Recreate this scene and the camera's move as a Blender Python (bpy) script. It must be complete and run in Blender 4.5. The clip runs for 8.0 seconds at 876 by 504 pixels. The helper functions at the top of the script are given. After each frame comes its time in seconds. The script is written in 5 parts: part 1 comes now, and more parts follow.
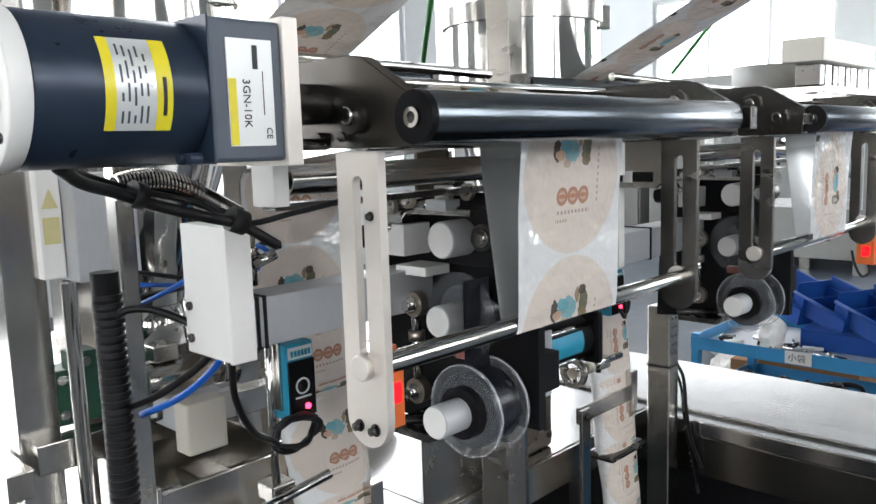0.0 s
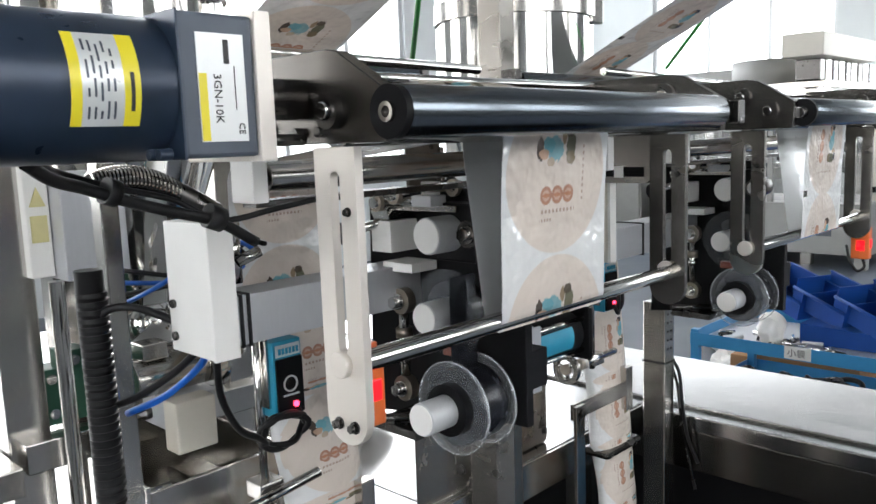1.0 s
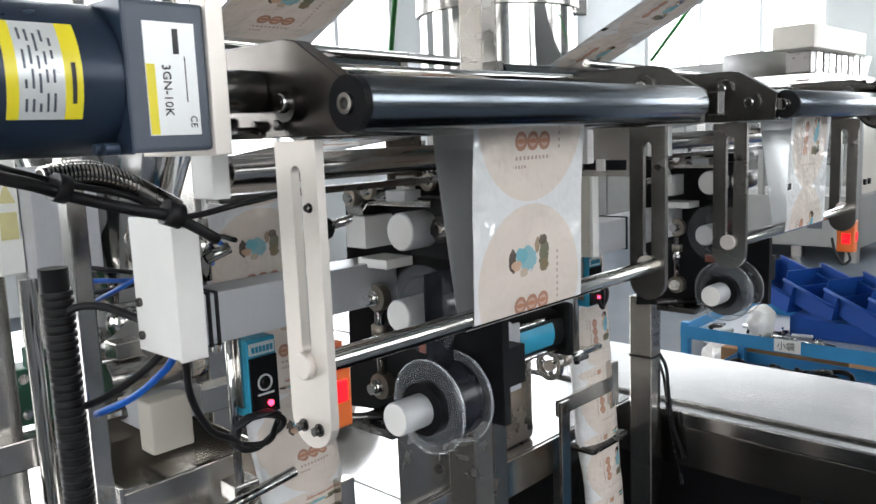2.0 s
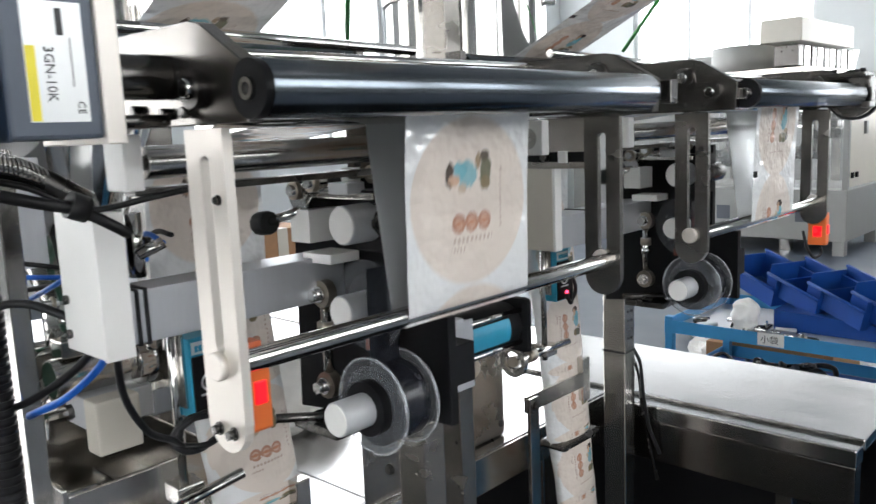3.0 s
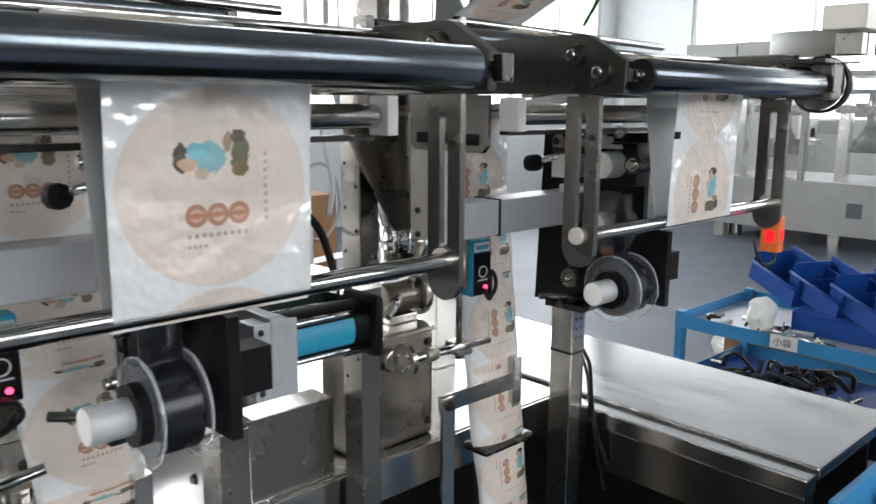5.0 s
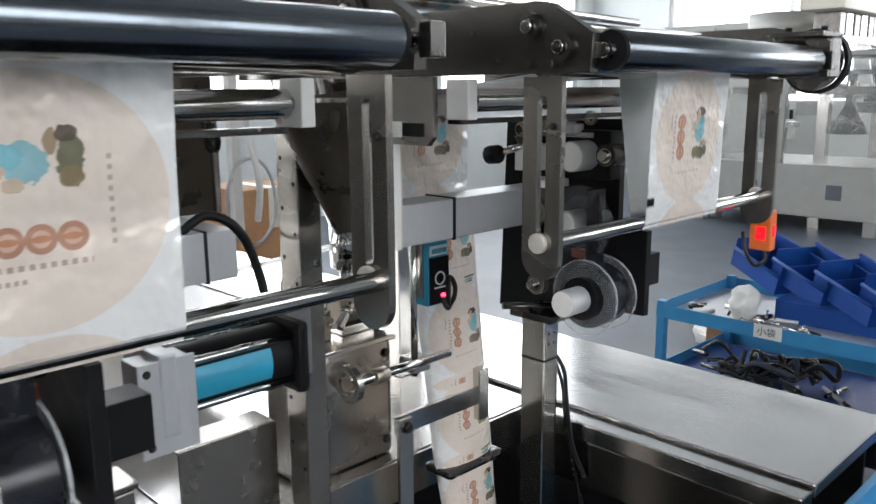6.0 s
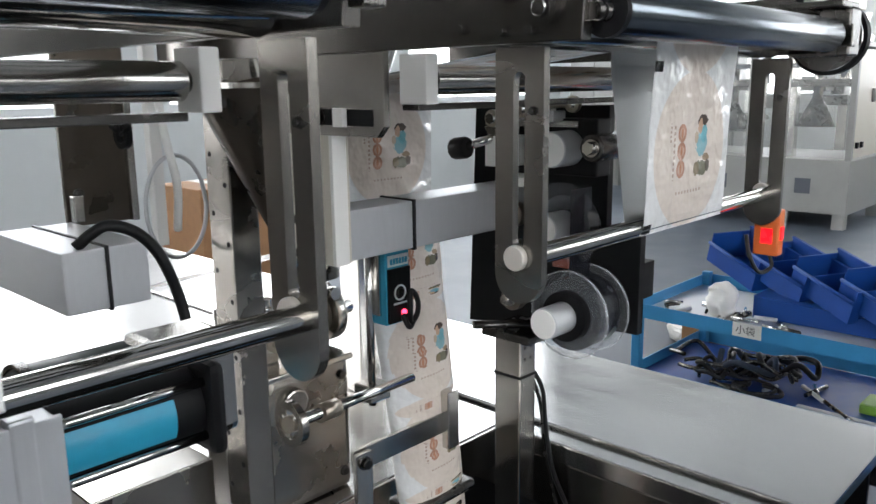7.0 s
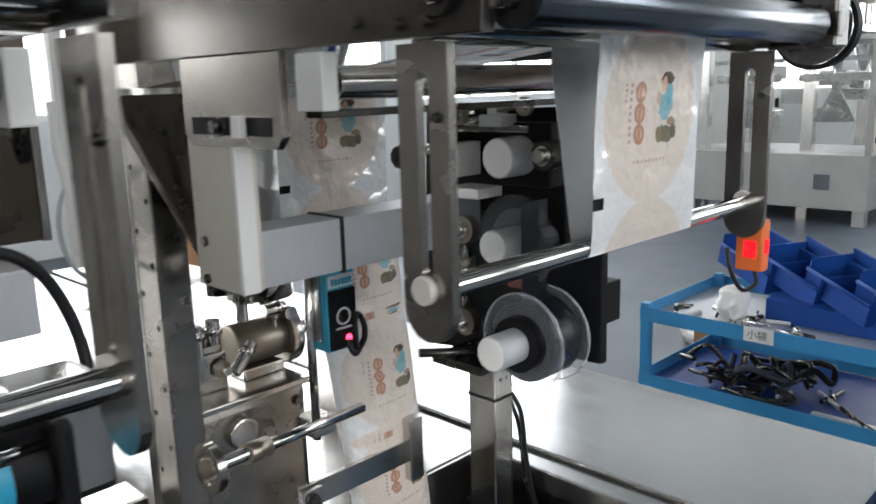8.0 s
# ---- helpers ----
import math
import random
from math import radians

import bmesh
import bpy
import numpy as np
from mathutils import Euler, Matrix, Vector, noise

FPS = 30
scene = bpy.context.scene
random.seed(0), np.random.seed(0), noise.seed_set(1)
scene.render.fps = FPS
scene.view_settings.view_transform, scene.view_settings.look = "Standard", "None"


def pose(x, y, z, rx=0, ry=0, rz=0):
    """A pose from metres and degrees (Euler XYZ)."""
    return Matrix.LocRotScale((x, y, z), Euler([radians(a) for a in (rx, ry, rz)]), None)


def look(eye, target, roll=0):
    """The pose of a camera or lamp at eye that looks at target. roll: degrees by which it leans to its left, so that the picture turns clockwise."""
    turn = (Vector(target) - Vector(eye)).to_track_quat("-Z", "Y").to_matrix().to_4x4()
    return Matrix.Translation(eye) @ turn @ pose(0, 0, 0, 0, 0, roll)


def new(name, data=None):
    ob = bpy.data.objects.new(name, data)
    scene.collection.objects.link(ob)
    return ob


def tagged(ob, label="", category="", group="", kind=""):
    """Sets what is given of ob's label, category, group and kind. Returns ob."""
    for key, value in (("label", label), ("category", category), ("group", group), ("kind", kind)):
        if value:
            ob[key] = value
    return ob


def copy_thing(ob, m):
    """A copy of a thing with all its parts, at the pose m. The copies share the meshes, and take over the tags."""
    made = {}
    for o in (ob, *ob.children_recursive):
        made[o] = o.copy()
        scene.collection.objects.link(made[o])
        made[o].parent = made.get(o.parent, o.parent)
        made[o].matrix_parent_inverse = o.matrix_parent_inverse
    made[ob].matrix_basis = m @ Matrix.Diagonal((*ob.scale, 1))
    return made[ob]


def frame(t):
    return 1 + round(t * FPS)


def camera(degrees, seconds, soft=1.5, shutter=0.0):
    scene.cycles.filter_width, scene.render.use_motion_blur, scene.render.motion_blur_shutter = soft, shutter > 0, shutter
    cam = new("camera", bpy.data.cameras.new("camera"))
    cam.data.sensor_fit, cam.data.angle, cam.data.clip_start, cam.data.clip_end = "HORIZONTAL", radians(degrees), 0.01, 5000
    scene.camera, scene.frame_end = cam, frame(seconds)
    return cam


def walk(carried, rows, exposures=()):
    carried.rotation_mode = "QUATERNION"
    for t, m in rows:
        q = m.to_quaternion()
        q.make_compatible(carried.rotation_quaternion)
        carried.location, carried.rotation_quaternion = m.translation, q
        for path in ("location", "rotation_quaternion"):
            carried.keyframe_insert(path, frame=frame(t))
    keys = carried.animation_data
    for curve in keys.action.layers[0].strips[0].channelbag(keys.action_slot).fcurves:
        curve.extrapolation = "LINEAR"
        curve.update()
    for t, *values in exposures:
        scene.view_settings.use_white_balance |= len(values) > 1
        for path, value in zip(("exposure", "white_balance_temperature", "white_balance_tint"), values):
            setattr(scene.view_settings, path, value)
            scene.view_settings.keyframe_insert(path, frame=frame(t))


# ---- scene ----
cam = camera(57.5, 8.0, shutter=0.5)
METRES, EYE, TILT, LEAN, TURN = 0.7, 1.55, 0.0, 0.0, -46.1
ROWS = [
    (0.0, 0.0, 0.0, 0.0, -0.23, -7.69, 1.74),
    (0.5, 0.005, -0.0019, -0.0002, -0.49, -7.69, 1.77),
    (1.0, 0.0199, 0.0057, -0.0026, -0.15, -7.89, 2.06),
    (2.5, 0.0621, 0.0424, -0.0068, -1.0, -8.6, 2.4),
    (3.0, 0.102, 0.0585, -0.0122, -1.24, -8.73, 2.39),
    (3.5, 0.1512, 0.0842, -0.0123, -1.9, -8.82, 2.07),
    (4.0, 0.2063, 0.1271, -0.0188, -2.23, -9.57, 1.78),
    (4.5, 0.2808, 0.1814, -0.0127, -1.0, -9.58, 1.54),
    (5.0, 0.3821, 0.2007, -0.0147, 2.89, -10.55, -0.33),
    (6.5, 0.4297, 0.4899, -0.0241, 0.39, -11.82, 0.97),
    (7.0, 0.4394, 0.5753, -0.0361, -0.77, -11.79, 0.72),
    (7.5, 0.4599, 0.6289, -0.0381, -0.83, -12.64, 0.64),
    (8.0, 0.5386, 0.6885, -0.0361, 0.42, -11.75, 1.61),
]
walk(cam, [(t, pose(0, 0, EYE, TILT, LEAN, TURN) @ pose(METRES * x, METRES * y, METRES * z, 90 + pitch, roll, yaw)) for t, x, y, z, yaw, pitch, roll in ROWS])

# ---------------------------------------------------------------- world and light
LIFT = 0.10          # the plan's heights count from 0.10 m over the floor
world = bpy.data.worlds.new("world")
scene.world = world
world.use_nodes = True
wn = world.node_tree
sky = wn.nodes.new("ShaderNodeTexSky")
sky.sky_type, sky.sun_disc = "NISHITA", False
sky.sun_elevation, sky.sun_rotation = radians(42), radians(60)
wn.nodes["Background"].inputs["Strength"].default_value = 0.12
wn.links.new(sky.outputs[0], wn.nodes["Background"].inputs["Color"])
sun = new("sun", bpy.data.lights.new("sun", "SUN"))
sun.data.energy, sun.data.angle, sun.data.color = 1.2, radians(10), (1.0, 0.95, 0.88)
sun.matrix_world = look((6, 3.5, 6.5), (0, 0, 0))
scene.view_settings.exposure = -0.68


def window_light(name, x, y, z, tx, ty, tz, w, h, power, color=(1, 1, 1)):
    ob = new(name, bpy.data.lights.new(name, "AREA"))
    ob.data.shape, ob.data.size, ob.data.size_y = "RECTANGLE", w, h
    ob.data.energy, ob.data.color = power, color
    ob.matrix_world = look((x, y, z), (tx, ty, tz))
    return ob


window_light("window_light_far", 11.8, 3.0, 3.2, 0, 3.0, 1.6, 9.0, 3.4, 170, (0.98, 0.99, 1.0))
window_light("window_light_side", 4.5, 7.8, 3.2, 3.5, 0, 1.4, 11.0, 3.4, 200, (0.98, 0.99, 1.0))
window_light("window_light_corner", -3.2, 7.8, 2.8, 0.3, 0.4, 1.5, 2.6, 3.0, 150, (1.0, 0.985, 0.965))
window_light("window_light_south", 1.5, -4.8, 3.1, 1.2, 1.5, 1.3, 8.0, 2.2, 62, (1.0, 0.985, 0.965))
window_light("window_light_west", -4.8, -1.6, 2.5, 0.5, 0.5, 1.35, 4.6, 3.0, 120, (1.0, 0.985, 0.965))

# ---------------------------------------------------------------- materials


def material(name, color, rough=0.5, metal=0.0, grain=0.15, size=40.0, bump=0.02, stretch=(1, 1, 1), rough_var=0.1, glow=0.0, coat=0.0, alpha=1.0, trans=0.0, spec=0.5):
    """A surface with variation at two scales, fine relief and uneven gloss."""
    m = bpy.data.materials.new(name)
    m.use_nodes = True
    nt = m.node_tree
    b = nt.nodes["Principled BSDF"]
    tc = nt.nodes.new("ShaderNodeTexCoord")
    mp = nt.nodes.new("ShaderNodeMapping")
    mp.inputs["Scale"].default_value = stretch
    nt.links.new(tc.outputs["Object"], mp.inputs["Vector"])
    fine = nt.nodes.new("ShaderNodeTexNoise")
    fine.inputs["Scale"].default_value, fine.inputs["Detail"].default_value = size, 5
    nt.links.new(mp.outputs[0], fine.inputs["Vector"])
    big = nt.nodes.new("ShaderNodeTexNoise")
    big.inputs["Scale"].default_value, big.inputs["Detail"].default_value = size / 14, 3
    nt.links.new(tc.outputs["Object"], big.inputs["Vector"])
    mix = nt.nodes.new("ShaderNodeMath")
    mix.operation = "MULTIPLY_ADD"
    mix.inputs[1].default_value = 0.5
    half = nt.nodes.new("ShaderNodeMath")
    half.operation = "MULTIPLY"
    half.inputs[1].default_value = 0.5
    nt.links.new(big.outputs["Fac"], half.inputs[0])
    nt.links.new(fine.outputs["Fac"], mix.inputs[0])
    nt.links.new(half.outputs[0], mix.inputs[2])
    ramp = nt.nodes.new("ShaderNodeValToRGB")
    lo = [max(0.0, c * (1 - grain)) for c in color]
    hi = [min(1.0, c * (1 + grain)) for c in color]
    ramp.color_ramp.elements[0].position, ramp.color_ramp.elements[1].position = 0.3, 0.7
    ramp.color_ramp.elements[0].color, ramp.color_ramp.elements[1].color = (*lo, 1), (*hi, 1)
    nt.links.new(mix.outputs[0], ramp.inputs[0])
    nt.links.new(ramp.outputs[0], b.inputs["Base Color"])
    rr = nt.nodes.new("ShaderNodeMapRange")
    rr.inputs[1].default_value, rr.inputs[2].default_value = 0.3, 0.7
    rr.inputs[3].default_value, rr.inputs[4].default_value = max(0.02, rough - rough_var), min(1.0, rough + rough_var)
    nt.links.new(mix.outputs[0], rr.inputs[0])
    nt.links.new(rr.outputs[0], b.inputs["Roughness"])
    b.inputs["Metallic"].default_value = metal
    b.inputs["Specular IOR Level"].default_value = spec
    if bump:
        bp = nt.nodes.new("ShaderNodeBump")
        bp.inputs["Strength"].default_value, bp.inputs["Distance"].default_value = min(1.0, bump * 10), 0.002
        nt.links.new(fine.outputs["Fac"], bp.inputs["Height"])
        nt.links.new(bp.outputs[0], b.inputs["Normal"])
    if coat:
        b.inputs["Coat Weight"].default_value = coat
    if trans:
        b.inputs["Transmission Weight"].default_value = trans
        b.inputs["IOR"].default_value = 1.3
    if alpha < 1:
        b.inputs["Alpha"].default_value = alpha
    if glow:
        b.inputs["Emission Color"].default_value = (*color, 1)
        b.inputs["Emission Strength"].default_value = glow
    return m


STEEL = material("brushed_steel", (0.54, 0.52, 0.49), 0.20, 1.0, 0.06, 22, 0.0, (1, 1, 0.3), 0.05)
STEEL_X = material("brushed_steel_plate", (0.54, 0.52, 0.49), 0.20, 1.0, 0.06, 22, 0.0, (1, 0.3, 1), 0.05)
STEEL_BAR = material("pale_steel_bar", (0.72, 0.67, 0.61), 0.40, 0.45, 0.04, 30, 0.0, (1, 1, 0.3), 0.04)
CHROME = material("polished_steel", (0.62, 0.61, 0.59), 0.10, 1.0, 0.03, 30, 0.0, (0.3, 1, 1), 0.03)
ROLLER = material("grey_anodised_roller", (0.19, 0.215, 0.240), 0.21, 1.0, 0.03, 20, 0.0, (0.2, 1, 1), 0.02)
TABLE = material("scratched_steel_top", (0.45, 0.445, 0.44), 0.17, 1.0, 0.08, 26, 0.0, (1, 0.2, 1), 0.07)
DARKSTEEL = material("dark_machined_steel", (0.11, 0.105, 0.10), 0.27, 0.95, 0.06, 40, 0.0, (1, 1, 1), 0.04)
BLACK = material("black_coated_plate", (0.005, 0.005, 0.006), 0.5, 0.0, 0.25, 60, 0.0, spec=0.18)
RUBBER = material("black_cable", (0.010, 0.010, 0.011), 0.45, 0.0, 0.25, 80, 0.0, spec=0.3)
NAVY = material("navy_motor_paint", (0.022, 0.036, 0.062), 0.30, 0.25, 0.12, 70, 0.004, rough_var=0.05)
GEARGREY = material("slate_gearbox_paint", (0.075, 0.090, 0.115), 0.42, 0.2, 0.12, 70, 0.008)
WHITE = material("white_paint", (0.80, 0.79, 0.76), 0.45, 0.0, 0.05, 25, 0.006)
ALU = material("grey_aluminium", (0.55, 0.56, 0.58), 0.46, 0.6, 0.06, 40, 0.006, (6, 1, 1))
KNOB = material("satin_aluminium_knob", (0.50, 0.51, 0.52), 0.45, 0.25, 0.05, 300, 0.0)
CLEAR = material("clear_plastic", (0.62, 0.66, 0.70), 0.06, 0.0, 0.02, 20, 0.0, alpha=0.06, rough_var=0.03)
SENSOR = material("cyan_blue_plastic", (0.02, 0.27, 0.42), 0.38, 0.0, 0.10, 60, 0.004)
LEDRED = material("red_led", (1.0, 0.04, 0.10), 0.3, glow=9.0, bump=0)
ORANGE = material("orange_plastic", (0.72, 0.16, 0.035), 0.35, 0.0, 0.10, 50, 0.004)
LAMPRED = material("glowing_red_lens", (0.9, 0.010, 0.020), 0.3, glow=1.7, bump=0)
GREEN = material("green_block", (0.016, 0.075, 0.045), 0.45, 0.0, 0.2, 40, 0.01)
DARKGREEN = material("dark_green_motor_paint", (0.005, 0.022, 0.018), 0.40, 0.0, 0.2, 40, 0.006)
GREENCORD = material("green_cord", (0.03, 0.38, 0.06), 0.5, 0.0, 0.12, 60, 0.01)
TROLLEY = material("sky_blue_paint", (0.045, 0.26, 0.52), 0.40, 0.0, 0.10, 12, 0.006)
BINBLUE = material("deep_blue_plastic", (0.008, 0.055, 0.26), 0.45, 0.0, 0.14, 14, 0.004, spec=0.35)
TUBEBLUE = material("blue_air_hose", (0.01, 0.12, 0.55), 0.35, 0.0, 0.1, 30, 0.0)
YELLOW = material("yellow_print", (0.78, 0.66, 0.03), 0.35, 0.0, 0.04, 60, 0.0)
LABEL = material("silver_label", (0.72, 0.73, 0.72), 0.32, 0.3, 0.05, 60, 0.0)
INK = material("black_ink", (0.03, 0.03, 0.03), 0.5, 0.0, 0.1, 60, 0.0)
CARD = material("brown_cardboard", (0.36, 0.19, 0.09), 0.8, 0.0, 0.14, 20, 0.012)
CLOTH = material("dark_rag", (0.05, 0.065, 0.09), 0.9, 0.0, 0.4, 60, 0.04)
RUST = material("aged_bearing_steel", (0.33, 0.29, 0.24), 0.35, 0.95, 0.15, 60, 0.0)
CREAM = material("cream_paint", (0.62, 0.58, 0.50), 0.45, 0.0, 0.06, 12, 0.006)
PALE = material("pale_grey_cabinet_paint", (0.30, 0.30, 0.285), 0.42, 0.0, 0.08, 8, 0.006)
POLY = material("white_plastic_bag", (0.78, 0.76, 0.72), 0.35, 0.0, 0.10, 30, 0.03)
FLOORM = material("blue_grey_epoxy_floor", (0.075, 0.092, 0.120), 0.45, 0.0, 0.10, 3, 0.004, rough_var=0.08)
WALLM = material("white_plaster", (0.74, 0.77, 0.77), 0.8, 0.0, 0.04, 4, 0.010)
GREYWALL = material("grey_painted_plaster", (0.22, 0.23, 0.23), 0.8, 0.0, 0.06, 4, 0.010)
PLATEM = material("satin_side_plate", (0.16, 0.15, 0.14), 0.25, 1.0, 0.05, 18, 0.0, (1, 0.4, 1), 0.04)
CEILM = material("grey_roof_sheet", (0.32, 0.33, 0.34), 0.6, 0.0, 0.06, 3, 0.010)
BEAMM = material("dark_roof_steel", (0.10, 0.11, 0.13), 0.5, 0.3, 0.1, 5, 0.010)
FRAMEW = material("white_window_frame", (0.78, 0.80, 0.80), 0.4, 0.0, 0.03, 10, 0.004)
PANE = material("window_pane", (0.95, 0.97, 0.98), 0.03, 0.0, 0.0, 5, 0.0, alpha=0.08, rough_var=0.01)
GLAZE = material("cloudy_glazing", (0.70, 0.72, 0.70), 0.12, 0.0, 0.03, 5, 0.0, alpha=0.13, rough_var=0.02)
SHADEM = material("dark_floor_shade", (0.010, 0.011, 0.012), 0.92, 0.0, 0.25, 30, 0.0, spec=0.05)
DAY = material("daylight_backdrop", (0.95, 0.97, 1.0), 0.9, 0.0, 0.03, 0.5, 0.0, glow=6.0)

RIBBON = material("dark_ribbon", (0.012, 0.013, 0.018), 0.22, 0.0, 0.1, 40, 0.0)
FUNNEL = material("dark_brown_steel", (0.10, 0.085, 0.07), 0.30, 0.9, 0.2, 30, 0.0)
PLATEB = material("satin_bracket_steel", (0.31, 0.29, 0.265), 0.27, 0.95, 0.06, 18, 0.0, (1, 0.4, 1), 0.04)
CLEARRIM = material("clear_plastic_rim", (0.75, 0.78, 0.80), 0.12, 0.0, 0.02, 20, 0.0, alpha=0.30)
GREENLIME = material("lime_green_bag", (0.20, 0.38, 0.05), 0.5, 0.0, 0.2, 30, 0.01)
MARKING = material("faded_yellow_label", (0.62, 0.56, 0.28), 0.5, 0.0, 0.1, 60, 0.0)
DARKORANGE = material("dark_orange_plastic", (0.50, 0.10, 0.025), 0.35, 0.0, 0.10, 50, 0.004)
REDBROWN = material("dark_red_plastic", (0.22, 0.045, 0.02), 0.35, 0.0, 0.1, 50, 0.0)

# ---------------------------------------------------------------- helpers


def origin(ob):
    while ob.parent:
        ob = ob.parent
    return Vector(ob.location) - Vector((0, 0, LIFT))


def thing(name, at, label, category, group="", kind=""):
    ob = new(name)
    ob.empty_display_size = 0.02
    ob.location = (at[0], at[1], at[2] + LIFT)
    return tagged(ob, label, category, group, kind)


def part(name, bm, mat, parent, label=""):
    """Links a bmesh, given in the plan's coordinates, as one mesh under a thing or a part."""
    me = bpy.data.meshes.new(name)
    bmesh.ops.translate(bm, verts=bm.verts, vec=-origin(parent))
    bm.to_mesh(me)
    bm.free()
    me.materials.append(mat)
    ob = new(name, me)
    ob.parent = parent
    return tagged(ob, label)


def solo(name, bm, mat, label, category="", group="", kind=""):
    """A thing that is one mesh, its origin at its base."""
    xs = [v.co for v in bm.verts]
    c = Vector((sum(v.x for v in xs) / len(xs), sum(v.y for v in xs) / len(xs), min(v.z for v in xs)))
    bmesh.ops.translate(bm, verts=bm.verts, vec=-c)
    me = bpy.data.meshes.new(name)
    bm.to_mesh(me)
    bm.free()
    me.materials.append(mat)
    ob = new(name, me)
    ob.location = c + Vector((0, 0, LIFT))
    return tagged(ob, label, category, group, kind)


def box(x0, x1, y0, y1, z0, z1, bevel=0.0, bm=None):
    bm = bm or bmesh.new()
    r = bmesh.ops.create_cube(bm, size=1.0)
    for v in r["verts"]:
        v.co = ((x0 + x1) / 2 + v.co.x * (x1 - x0), (y0 + y1) / 2 + v.co.y * (y1 - y0), (z0 + z1) / 2 + v.co.z * (z1 - z0))
    if bevel:
        es = list({e for v in r["verts"] for e in v.link_edges})
        bmesh.ops.bevel(bm, geom=es, offset=bevel, segments=2, affect="EDGES", profile=0.6)
    return bm


def rod(p, q, r, seg=20, bm=None, r2=None, bevel=0.0, caps=True):
    bm = bm or bmesh.new()
    p, q = Vector(p), Vector(q)
    d = q - p
    m = Matrix.Translation((p + q) / 2) @ d.to_track_quat("Z", "Y").to_matrix().to_4x4()
    res = bmesh.ops.create_cone(bm, cap_ends=caps, segments=seg, radius1=r, radius2=r if r2 is None else r2, depth=d.length, matrix=m)
    own = set(res["verts"])
    if bevel:
        rims = [e for e in {e for v in own for e in v.link_edges} if len(e.link_faces) == 2 and any(len(f.verts) > 4 for f in e.link_faces)]
        bmesh.ops.bevel(bm, geom=rims, offset=bevel, segments=2, affect="EDGES", profile=0.5)
    for f in bm.faces:
        f.smooth = len(f.verts) == 4 and f.calc_area() < 3
    return bm


def smooth_angle(bm):
    for e in bm.edges:
        if len(e.link_faces) == 2 and e.calc_face_angle(0) > 0.6:
            e.smooth = False
    return bm


def ring(c, axis, r_out, r_in, width, seg=40, bm=None):
    """A flat ring with a hole, on an axis ('x', 'y' or 'z') through c."""
    bm = bm or bmesh.new()
    ax = {"x": Vector((1, 0, 0)), "y": Vector((0, 1, 0)), "z": Vector((0, 0, 1))}[axis]
    u = Vector((0, 1, 0)) if axis != "y" else Vector((1, 0, 0))
    w = ax.cross(u)
    c = Vector(c)
    loops = []
    for rr, s in ((r_out, -1), (r_out, 1), (r_in, 1), (r_in, -1)):
        loops.append([bm.verts.new(c + ax * s * width / 2 + rr * (u * math.cos(2 * math.pi * i / seg) + w * math.sin(2 * math.pi * i / seg))) for i in range(seg)])
    for k in range(4):
        a, b = loops[k], loops[(k + 1) % 4]
        for i in range(seg):
            f = bm.faces.new((a[i], a[(i + 1) % seg], b[(i + 1) % seg], b[i]))
            f.smooth = k in (0, 2)
    bmesh.ops.recalc_face_normals(bm, faces=bm.faces)
    return smooth_angle(bm)


def sheet(poly, axis, at, thick, bm=None, bevel=0.0006):
    """A flat outline, pushed out along an axis. For x the outline is (y, z), for y (x, z), for z (x, y)."""
    bm = bm or bmesh.new()

    def put(a, b, s):
        return {"x": (s, a, b), "y": (a, s, b), "z": (a, b, s)}[axis]

    lo = [bm.verts.new(put(a, b, at)) for a, b in poly]
    hi = [bm.verts.new(put(a, b, at + thick)) for a, b in poly]
    n = len(poly)
    fs = [bm.faces.new(lo), bm.faces.new(hi)] + [bm.faces.new((lo[i], lo[(i + 1) % n], hi[(i + 1) % n], hi[i])) for i in range(n)]
    bmesh.ops.recalc_face_normals(bm, faces=fs)
    if bevel:
        es = list({e for f in fs[:2] for e in f.edges})
        bmesh.ops.bevel(bm, geom=es, offset=bevel, segments=1, affect="EDGES")
    return bm


